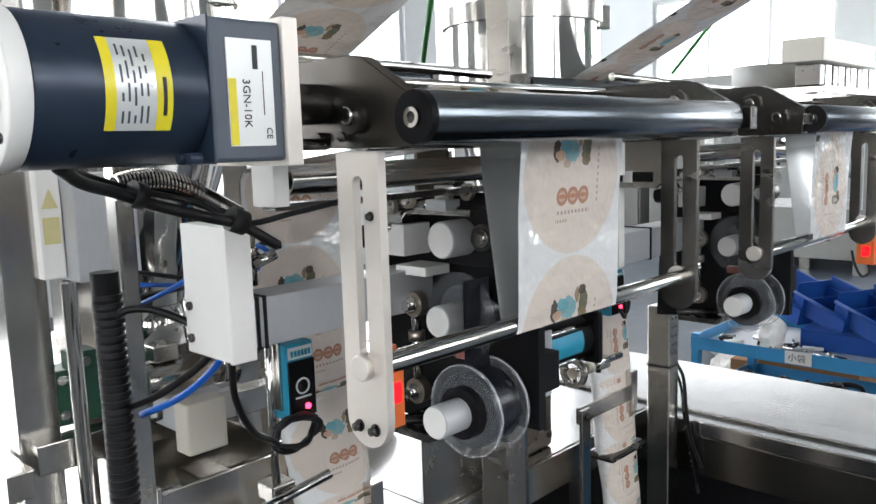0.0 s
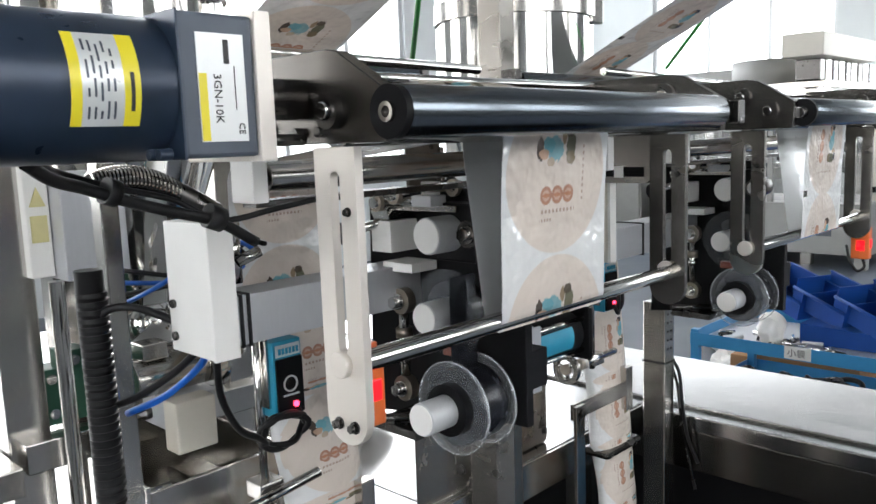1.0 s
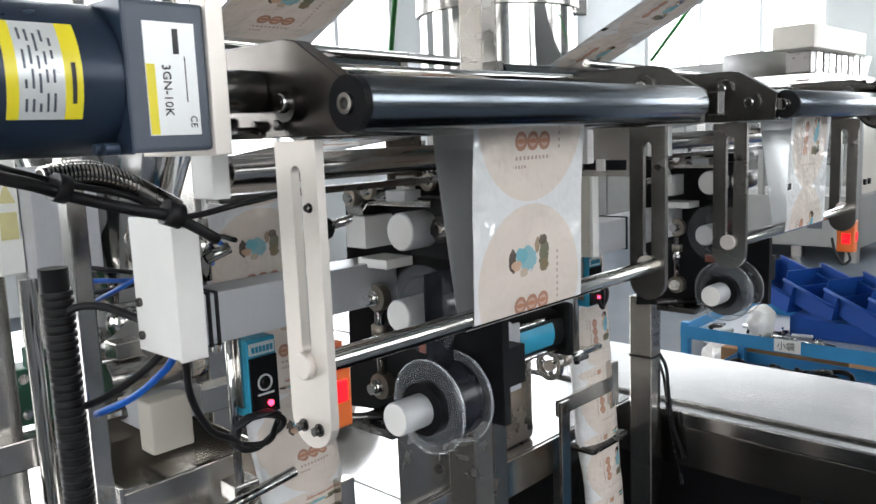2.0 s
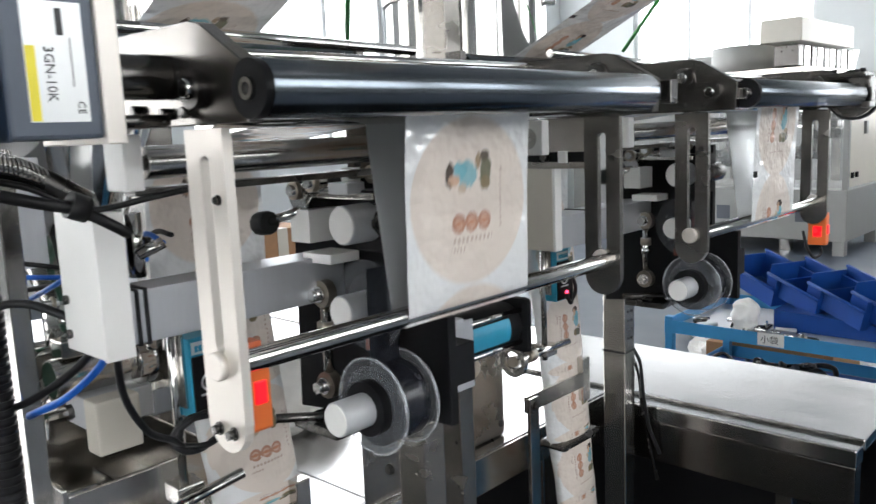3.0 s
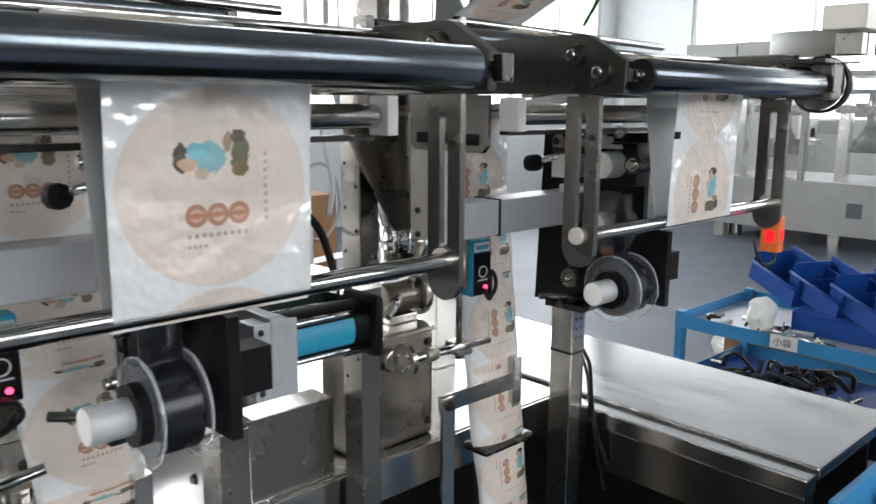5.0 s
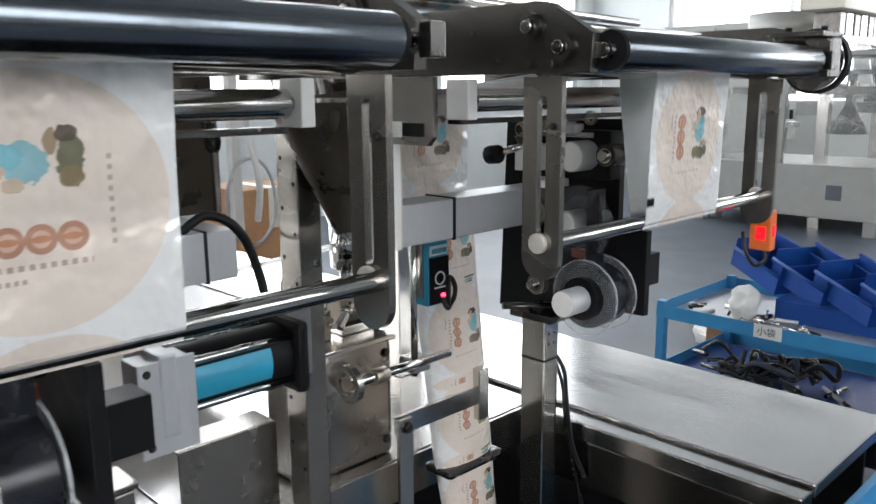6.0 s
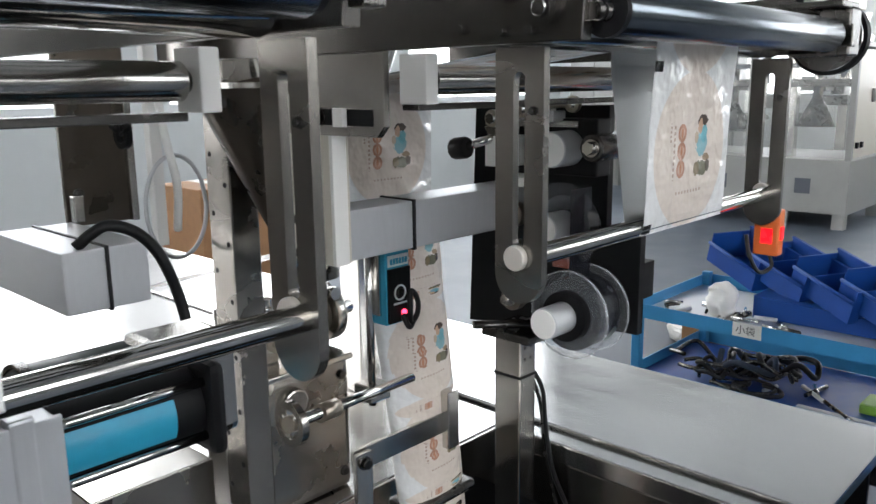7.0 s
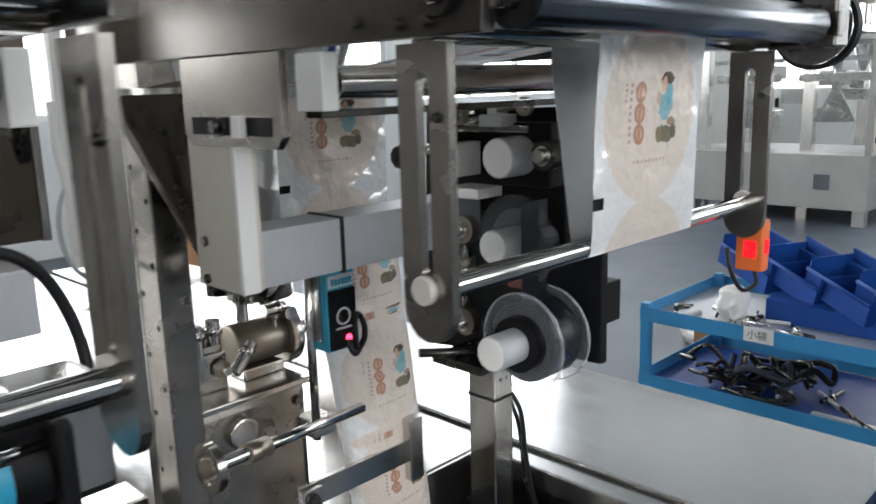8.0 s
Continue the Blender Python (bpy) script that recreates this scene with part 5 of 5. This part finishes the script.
    for i in range(24):
        x, y = random.uniform(3.33, 3.50), random.uniform(1.02, 1.52)
        a = random.uniform(0, 3.1)
        d = Vector((math.cos(a), math.sin(a), 0)) * random.uniform(0.02, 0.06)
        c = Vector((x, y, 0.533 + 0.008 * (i % 3)))
        solo("hand_tool", rod(c - d, c + d, random.choice((0.006, 0.008, 0.011)), 8), random.choice((CHROME, STEEL, DARKSTEEL, KNOB)), "small steel hand tool on the trolley", "tool", "hand tools")
    random.seed(21)
    for i in range(16):
        c = Vector((random.uniform(3.38, 3.62), random.uniform(1.00, 1.40), 0.275))
        r, a0 = random.uniform(0.04, 0.11), random.uniform(0, 6)
        pts = [c + Vector((r * math.cos(a0 + 0.8 * k) * 0.8, r * 1.2 * math.sin(a0 + 0.8 * k), 0.012 + 0.028 * (i % 4) * abs(math.sin(k * 1.3 + i)))) for k in range(8)]
        solo("cable_scrap", hose(pts, random.choice((0.007, 0.009, 0.012)), 8), random.choice((RUBBER, RUBBER, CLOTH, DARKSTEEL)), "tangled dark cable scrap on the lower shelf", "cable", "cable scraps")
    for i in range(10):
        c = Vector((random.uniform(3.36, 3.58), random.uniform(0.62, 1.36), 0.272))
        a = random.uniform(0, 3.1)
        d = Vector((math.cos(a), math.sin(a), 0)) * random.uniform(0.03, 0.08)
        solo("hand_tool", rod(c - d, c + d, 0.008, 8), random.choice((CHROME, DARKSTEEL, KNOB)), "small steel hand tool on the lower shelf", "tool", "hand tools")
    solo("steel_bar", box(3.36, 3.385, 0.72, 0.98, 0.262, 0.274, 0.001), KNOB, "flat aluminium bar on the lower shelf", "bar")
    solo("green_cloth", box(3.46, 3.60, 0.66, 0.80, 0.262, 0.300, 0.012), GREENLIME, "green folded cloth on the lower shelf", "cloth")
    solo("cardboard_box", box(3.96, 4.36, 1.62, 1.72, -LIFT, 0.30, 0.004), CARD, "flat brown cardboard box beside the trolley", "box")
    solo("cardboard_box", box(3.96, 4.40, 1.10, 1.60, -LIFT, 0.42, 0.004), CARD, "brown cardboard box behind the trolley", "box")
    # wrapped packs on the floor farther back
    random.seed(5)
    for i in range(7):
        bm = bmesh.new()
        bmesh.ops.create_icosphere(bm, subdivisions=3, radius=0.16, matrix=Matrix.Translation((random.uniform(4.9, 5.6), random.uniform(1.75, 2.4), -0.02)) @ Matrix.Diagonal((1.3, 1.2, 0.6, 1)))
        for v in bm.verts:
            v.co += 0.05 * noise.noise_vector(v.co * 8 + Vector((i, 0, 0)))
            v.co.z = max(v.co.z, -LIFT)
        solo("wrapped_pack", bm, POLY, "pale crumpled wrapped pack on the floor", "pack", "wrapped packs")


trolley()


def far_machines():
    # enclosed packing machine: glazed upper cabin on a grey base with feet
    c = thing("packing_cabinet", (9.8, 2.9, -LIFT), "pale grey glazed packing machine cabinet on feet", "cabinet")
    x0, x1, y0, y1 = 9.25, 10.6, 2.55, 4.6
    part("base", box(x0, x1, y0, y1, 0.06, 0.62, 0.01), PALE, c)
    for x in (x0 + 0.02, x1 - 0.14):
        for y in (y0 + 0.02, y1 - 0.14):
            part("foot", box(x, x + 0.12, y, y + 0.12, -LIFT, 0.0595, 0.004), PALE, c)
    for x in (x0, x1 - 0.06):
        for y in (y0, (y0 + y1) / 2, y1 - 0.06):
            part("post", box(x, x + 0.06, y, y + 0.06, 0.621, 1.75, 0.004), PALE, c)
    part("roof", box(x0 - 0.02, x1 + 0.02, y0 - 0.02, y1 + 0.02, 1.751, 1.80, 0.005), PALE, c)
    for a, b in ((y0 + 0.07, (y0 + y1) / 2 - 0.01), ((y0 + y1) / 2 + 0.07, y1 - 0.07)):
        d = part("door", box(x0 + 0.01, x0 + 0.02, a, b, 0.64, 1.73), GLAZE, c, "cloudy glazed door")
        part("handle", box(x0 - 0.03, x0 + 0.009, b - 0.08, b - 0.05, 1.1, 1.2, 0.004), BLACK, d)
    part("door", box(x0 + 0.07, x1 - 0.07, y0 + 0.01, y0 + 0.03, 0.64, 1.73, 0.003), CREAM, c, "pale side door")
    part("handle", box(x0 + 0.55, x0 + 0.62, y0 - 0.02, y0 + 0.009, 1.20, 1.34, 0.004), PALE, c)
    for x in (x0 + 0.12, x0 + 0.28):
        part("latch", box(x, x + 0.05, y0 - 0.015, y0 + 0.009, 0.74, 0.80, 0.003), BLACK, c)
    random.seed(3)
    for i in range(12):
        x, y, z = random.uniform(x0 + 0.2, x1 - 0.3), random.uniform(y0 + 0.3, y1 - 0.3), random.uniform(0.75, 1.4)
        part("mechanism", box(x, x + random.uniform(0.1, 0.3), y, y + random.uniform(0.1, 0.4), z, z + random.uniform(0.05, 0.25), 0.004), random.choice((STEEL, DARKSTEEL, PALE)), c)
    for y, z in ((y0 + 0.45, 0.95), (y0 + 1.35, 0.90)):
        part("forming_cone", rod((x0 + 0.25, y, z), (x0 + 0.25, y, z + 0.30), 0.20, 24, r2=0.05), DARKSTEEL, c)
        part("shaft", rod((x0 + 0.25, y, z + 0.30), (x0 + 0.25, y, 1.60), 0.05, 16), STEEL, c)
        part("cross_bar", box(x0 + 0.15, x0 + 0.22, y - 0.35, y + 0.35, 1.36, 1.44, 0.004), DARKSTEEL, c)
        part("cross_bar", box(x0 + 0.15, x0 + 0.20, y - 0.38, y + 0.38, 1.56, 1.61, 0.004), BEAMM, c)
        part("vent", box(x0 - 0.004, x0 - 0.0005, y - 0.08, y + 0.08, 0.26, 0.42), BEAMM, c)
    # weighing machine on a cream frame
    w = thing("weighing_machine", (7.2, 2.4, 0.381), "cream and steel weighing machine on tall legs", "machine")
    for x in (6.5, 7.7):
        for y in (2.2, 3.0):
            part("leg", box(x, x + 0.08, y, y + 0.08, 0.381, 1.75, 0.004), STEEL, w)
    part("deck", box(6.4, 7.9, 2.1, 3.2, 1.751, 1.80, 0.004), STEEL, w)
    part("beam", box(6.20, 7.45, 2.05, 2.35, 1.97, 2.14, 0.01), CREAM, w, "cream painted head beam")
    part("head", rod((7.0, 2.75, 1.80), (7.0, 2.75, 2.02), 0.30, 32), PALE, w)
    for i in range(9):
        x = 6.35 + 0.15 * i
        part("bucket", box(x, x + 0.11, 2.12, 2.30, 1.803, 1.96, 0.006), CHROME if i % 2 else DARKSTEEL, w)
    part("chute", rod((7.75, 2.25, 1.45), (7.75, 2.25, 1.97), 0.05, 16, r2=0.16), CHROME, w)
    w.scale = (1.45, 1.45, 1.45)
    w.location = (7.2 * 1.45, 2.4 * 1.45, 0.0)
    # tall pale cabinets and a duct along the far wall
    for i, (y, wd, hgt) in enumerate(((0.6, 1.0, 2.0), (5.4, 1.6, 2.3), (6.8, 0.9, 1.9))):
        k = thing("wall_cabinet", (11.5, y, -LIFT), "tall pale cabinet against the hall wall", "cabinet", "wall cabinets")
        part("body", box(11.2, 11.9, y - wd / 2, y + wd / 2, -LIFT, hgt, 0.01), PALE, k)
        part("door", box(11.17, 11.198, y - wd / 2 + 0.03, y - 0.01, 0.05, hgt - 0.05, 0.004), CREAM if i == 0 else PALE, k)
        part("door", box(11.17, 11.198, y + 0.01, y + wd / 2 - 0.03, 0.05, hgt - 0.05, 0.004), CREAM if i == 0 else PALE, k)
    d = thing("duct", (8.0, 4.2, 2.9), "dark ribbed ventilation duct under the roof", "duct")
    part("duct", rod((7.0, 4.6, 3.35), (9.6, 1.6, 3.35), 0.22, 24), BEAMM, d)
    part("hanger", rod((8.3, 3.1, 3.57), (8.3, 3.1, 7.599), 0.012, 8), BEAMM, d)


far_machines()


def blue_cart():
    c = thing("hand_cart", (1.70, 0.27, -LIFT), "blue painted cart with a rounded guard beside the table", "cart")
    part("end_panel", box(1.445, 1.800, 0.288, 0.300, 0.20, 0.872, 0.002), TROLLEY, c, "sky blue end panel")
    part("guard", sheet([(1.560, 0.30), (1.600, 0.78), (1.640, 0.835), (1.72, 0.855), (2.05, 0.865), (2.05, 0.30)], "y", 0.255, 0.016), BINBLUE, c, "deep blue guard sheet")
    part("guard_tube", hose([(1.560, 0.262, 0.30), (1.598, 0.262, 0.76), (1.630, 0.262, 0.835), (1.72, 0.262, 0.862), (1.88, 0.262, 0.872), (2.05, 0.262, 0.872)], 0.012, 12), BINBLUE, c)
    part("cross_tube", rod((1.50, 0.279, 0.45), (2.03, 0.279, 0.45), 0.0085, 12), TROLLEY, c)
    for x in (1.46, 1.76, 2.02):
        part("leg", box(x, x + 0.024, 0.272, 0.2875, -LIFT, 0.44, 0.002), TROLLEY, c)


blue_cart()

# ---------------------------------------------------------------- the printed film


def print_material(name, mark):
    """Printed foil: beige discs on pale foil, each with a small picture, three rings and lines of print. UV is in metres from the disc's middle."""
    m = bpy.data.materials.new(name)
    m.use_nodes = True
    nt = m.node_tree
    b = nt.nodes["Principled BSDF"]
    uvn = nt.nodes.new("ShaderNodeUVMap")
    sep = nt.nodes.new("ShaderNodeSeparateXYZ")
    nt.links.new(uvn.outputs[0], sep.inputs[0])

    def op(kind, a, c=0.0, d=None):
        n = nt.nodes.new("ShaderNodeMath")
        n.operation = kind
        for i, v in enumerate((a, c) if d is None else (a, c, d)):
            if isinstance(v, (int, float)):
                n.inputs[i].default_value = v
            else:
                nt.links.new(v, n.inputs[i])
        return n.outputs[0]

    wob = nt.nodes.new("ShaderNodeTexNoise")
    wob.inputs["Scale"].default_value = 260
    nt.links.new(uvn.outputs[0], wob.inputs["Vector"])
    edge = op("MULTIPLY", op("SUBTRACT", wob.outputs["Fac"], 0.5), 0.7)
    p, q = sep.outputs[0], sep.outputs[1]

    def spot(p0, q0, rp, rq, soft=0.0):
        """1 inside an ellipse."""
        u, v = op("DIVIDE", op("SUBTRACT", p, p0), rp), op("DIVIDE", op("SUBTRACT", q, q0), rq)
        r = op("SQRT", op("ADD", op("MULTIPLY", u, u), op("MULTIPLY", v, v)))
        return op("LESS_THAN", op("ADD", r, op("MULTIPLY", edge, soft)) if soft else r, 1.0)

    state = {"c": None}

    def paint(mask, rgb, amount=1.0):
        mx = nt.nodes.new("ShaderNodeMix")
        mx.data_type = "RGBA"
        nt.links.new(op("MULTIPLY", mask, amount), mx.inputs[0])
        if state["c"] is None:
            mx.inputs[6].default_value = (0.90, 0.90, 0.89, 1)
        else:
            nt.links.new(state["c"], mx.inputs[6])
        mx.inputs[7].default_value = (*rgb, 1)
        state["c"] = mx.outputs[2]

    disc = spot(0, 0, 0.0615, 0.0640)
    paint(disc, (0.68, 0.60, 0.53))
    for p0, q0, rp, rq, col in (
            (0.016, -0.004, 0.0075, 0.0090, (0.22, 0.42, 0.47)), (0.019, -0.010, 0.0045, 0.0060, (0.16, 0.40, 0.46)), (0.017, 0.013, 0.0095, 0.0050, (0.13, 0.13, 0.08)),
            (0.010, 0.013, 0.0040, 0.0045, (0.22, 0.17, 0.10)), (0.016, -0.019, 0.0070, 0.0035, (0.07, 0.05, 0.04)), (0.013, -0.015, 0.0030, 0.0050, (0.55, 0.36, 0.25)),
            (0.024, 0.006, 0.0050, 0.0025, (0.30, 0.22, 0.14)), (0.027, 0.012, 0.0030, 0.0040, (0.10, 0.08, 0.06)), (0.008, -0.008, 0.0028, 0.0040, (0.50, 0.40, 0.30))):
        paint(spot(p0 * 1.2, q0 * 1.25, rp * 1.3, rq * 1.3, 1.2), col, 0.95)
    for q0 in (-0.0145, 0.0, 0.0145):
        paint(spot(-0.016, q0, 0.0072, 0.0074), (0.40, 0.19, 0.12), 0.9)
        paint(spot(-0.016, q0, 0.0042, 0.0044), (0.60, 0.42, 0.33), 0.8)
        paint(spot(-0.016, q0, 0.0018, 0.0046), (0.45, 0.19, 0.10), 0.8)
    # rows of small print
    def rows(p0, half, q_from, q_to, step):
        band = op("LESS_THAN", op("ABSOLUTE", op("SUBTRACT", p, p0)), half)
        span = op("MULTIPLY", op("GREATER_THAN", q, q_from), op("LESS_THAN", q, q_to))
        dash = op("LESS_THAN", op("FRACT", op("DIVIDE", op("ADD", q, 1.0), step)), 0.55)
        return op("MULTIPLY", op("MULTIPLY", band, span), dash)

    paint(rows(-0.0285, 0.0014, -0.023, 0.023, 0.0048), (0.34, 0.24, 0.20), 0.8)
    paint(rows(-0.0350, 0.0012, -0.023, -0.008, 0.0036), (0.34, 0.24, 0.20), 0.8)
    col = op("MULTIPLY", op("LESS_THAN", op("ABSOLUTE", op("SUBTRACT", q, 0.034)), 0.0012), op("LESS_THAN", op("ABSOLUTE", p), 0.024))
    paint(op("MULTIPLY", col, op("LESS_THAN", op("FRACT", op("DIVIDE", op("ADD", p, 1.0), 0.0052)), 0.5)), (0.40, 0.30, 0.25), 0.8)
    if mark:
        paint(op("MULTIPLY", op("LESS_THAN", p, -0.058), op("GREATER_THAN", q, 0.0545)), (0.02, 0.02, 0.02))
    nt.links.new(state["c"], b.inputs["Base Color"])
    nt.links.new(op("MULTIPLY_ADD", disc, -0.20, 0.28), b.inputs["Metallic"])
    nt.links.new(op("MULTIPLY_ADD", disc, 0.12, 0.15), b.inputs["Roughness"])
    tc = nt.nodes.new("ShaderNodeNewGeometry")
    crk = nt.nodes.new("ShaderNodeTexNoise")
    crk.inputs["Scale"].default_value, crk.inputs["Detail"].default_value = 22, 3
    nt.links.new(tc.outputs["Position"], crk.inputs["Vector"])
    bp = nt.nodes.new("ShaderNodeBump")
    bp.inputs["Strength"].default_value, bp.inputs["Distance"].default_value = 0.8, 0.014
    nt.links.new(crk.outputs["Fac"], bp.inputs["Height"])
    nt.links.new(bp.outputs[0], b.inputs["Normal"])
    return m


PRINT = print_material("printed_foil", False)
PRINT_MARKED = print_material("printed_foil_with_marks", True)
FOIL = material("silver_foil", (0.70, 0.71, 0.71), 0.28, 0.80, 0.02, 40, 0.0, rough_var=0.02)

folded_film(0.0)
folded_film(PITCH)

BAG = 0.125          # length of one bag on the film
STRIP = BAG / 12     # the film is built of stiff cross strips


def arc(cy, cz, r, a0, a1, n=7):
    return [(cy + r * math.cos(radians(a0 + (a1 - a0) * i / n)), cz + r * math.sin(radians(a0 + (a1 - a0) * i / n))) for i in range(n + 1)]


# the film's way in (y, z): from the store above, round the idle roller, over the nip, down to the guide bar and on to the back
WAY = [(-0.42, 2.070)] + arc(0.712, 1.5275, 0.0168, 64, -86, 9) + arc(0.373, 1.466, 0.0203, 84, 180, 8) + [(0.3575, 1.40)] \
    + arc(0.367, 1.313, 0.0080, 180, 360, 8) + [(0.392, 1.435)] + arc(0.404, 1.450, 0.012, 170, 80, 4) + [(0.690, 1.432)] + arc(0.700, 1.412, 0.020, 85, 0, 5) \
    + [(0.722, 1.290), (0.735, 1.262), (1.35, 1.085), (1.65, 1.00)]
LENGTHS = [0.0]
for (a, b), (c, d) in zip(WAY, WAY[1:]):
    LENGTHS.append(LENGTHS[-1] + math.hypot(c - a, d - b))


def on_way(s):
    s = min(max(s, 0.0), LENGTHS[-1] - 1e-6)
    i = max(k for k in range(len(LENGTHS) - 1) if LENGTHS[k] <= s)
    f = (s - LENGTHS[i]) / (LENGTHS[i + 1] - LENGTHS[i])
    (a, b), (c, d) = WAY[i], WAY[i + 1]
    return a + (c - a) * f, b + (d - b) * f


def strip_pose(s, x, o):
    y0, z0 = on_way(s - STRIP / 2)
    y1, z1 = on_way(s + STRIP / 2)
    turn = math.degrees(math.atan2(y1 - y0, -(z1 - z0)))
    return pose(x - o.x, (y0 + y1) / 2 - o.y, (z0 + z1) / 2 - o.z, turn, 0, 0)


def front_place(z):
    """How far along the way the front strand reaches the height z."""
    s = LENGTHS[20]
    best = min((abs(on_way(s + 0.0005 * k)[1] - z), s + 0.0005 * k) for k in range(-200, 320) if on_way(s + 0.0005 * k)[0] < 0.363)
    return best[1]


def film(x_mid, width, disc_z, sideways, label):
    web = thing("film_web", (x_mid, 0.36, 1.31), label, "film", "film webs")
    o = origin(web)
    mid = front_place(disc_z)
    meshes = []
    for k in range(12):
        me = bpy.data.meshes.new("strip")
        h, w, g = STRIP * 0.515, width / 2, 0.0002
        me.from_pydata([(-w, -g, -h), (w, -g, -h), (w, -g, h), (-w, -g, h), (-w, g, -h), (w, g, -h), (w, g, h), (-w, g, h)], [], [(0, 1, 2, 3), (5, 4, 7, 6), (3, 2, 6, 7), (1, 0, 4, 5)])
        uv = me.uv_layers.new(name="UVMap")
        up0 = (k + 0.5) * STRIP - BAG / 2
        for poly in me.polygons:
            for li in poly.loop_indices:
                co = me.vertices[me.loops[li].vertex_index].co
                up, across = up0 + co.z, co.x
                uv.data[li].uv = (across, -up) if sideways else (up, across)
            poly.material_index = 1 if poly.index == 1 else 0
        me.materials.append(PRINT_MARKED if sideways else PRINT)
        me.materials.append(FOIL)
        meshes.append(me)
    strips = []
    first = -int((mid - 0.02) / STRIP)
    last = int((LENGTHS[-1] - 0.66 - mid) / STRIP)
    for i in range(first, last):
        s = mid + (i + 0.5) * STRIP
        k = (5 - i) % 12
        ob = new("strip", meshes[k])
        ob.parent = web
        ob.matrix_basis = strip_pose(s, x_mid, o)
        strips.append((ob, s, x_mid, o))
    return strips


FILM_A = film(0.525, 0.137, 1.423, False, "printed beige and silver foil web over the rollers")
FILM_B = film(1.127, 0.142, 1.376, True, "printed beige and silver foil web on the second unit")


def motions():
    """The film is fed in steps; each strip follows the film's way."""
    feed_a = [(0, 0), (0.95, 0), (1.0, 0.003), (1.1, 0.021), (1.2, 0.045), (1.3, 0.070), (1.38, 0.088), (1.45, 0.092), (2.68, 0.092), (2.8, 0.106), (2.9, 0.132), (3.0, 0.159), (3.1, 0.185), (3.2, 0.194),
              (4.33, 0.194), (4.4, 0.196), (4.5, 0.204), (4.6, 0.221), (4.7, 0.247), (4.8, 0.273), (4.9, 0.286), (6.0, 0.286), (6.1, 0.300), (6.2, 0.326), (6.3, 0.350), (6.4, 0.362), (7.72, 0.362), (7.85, 0.385), (8.0, 0.420)]
    feed_b = [(0, 0), (0.70, 0), (0.8, 0.022), (0.9, 0.055), (1.0, 0.077), (2.2, 0.077), (2.3, 0.095), (2.4, 0.122), (2.5, 0.150), (2.6, 0.178), (2.75, 0.197), (4.05, 0.197), (4.15, 0.218), (4.25, 0.250), (4.35, 0.275), (4.45, 0.285),
              (5.75, 0.285), (5.85, 0.305), (5.95, 0.340), (6.05, 0.370), (6.15, 0.381), (7.52, 0.381), (7.6, 0.400), (7.7, 0.435), (7.8, 0.468), (7.9, 0.474), (8.0, 0.474)]
    for strips, feed in ((FILM_A, feed_a), (FILM_B, feed_b)):
        times = []
        for (t0, d0), (t1, d1) in zip(feed, feed[1:]):
            n = max(1, math.ceil((d1 - d0) / 0.011))
            times += [(t0 + (t1 - t0) * k / n, d0 + (d1 - d0) * k / n) for k in range(n)]
        times.append(feed[-1])
        for ob, s, x, o in strips:
            walk(ob, [(t, strip_pose(s + d, x, o)) for t, d in times])


motions()
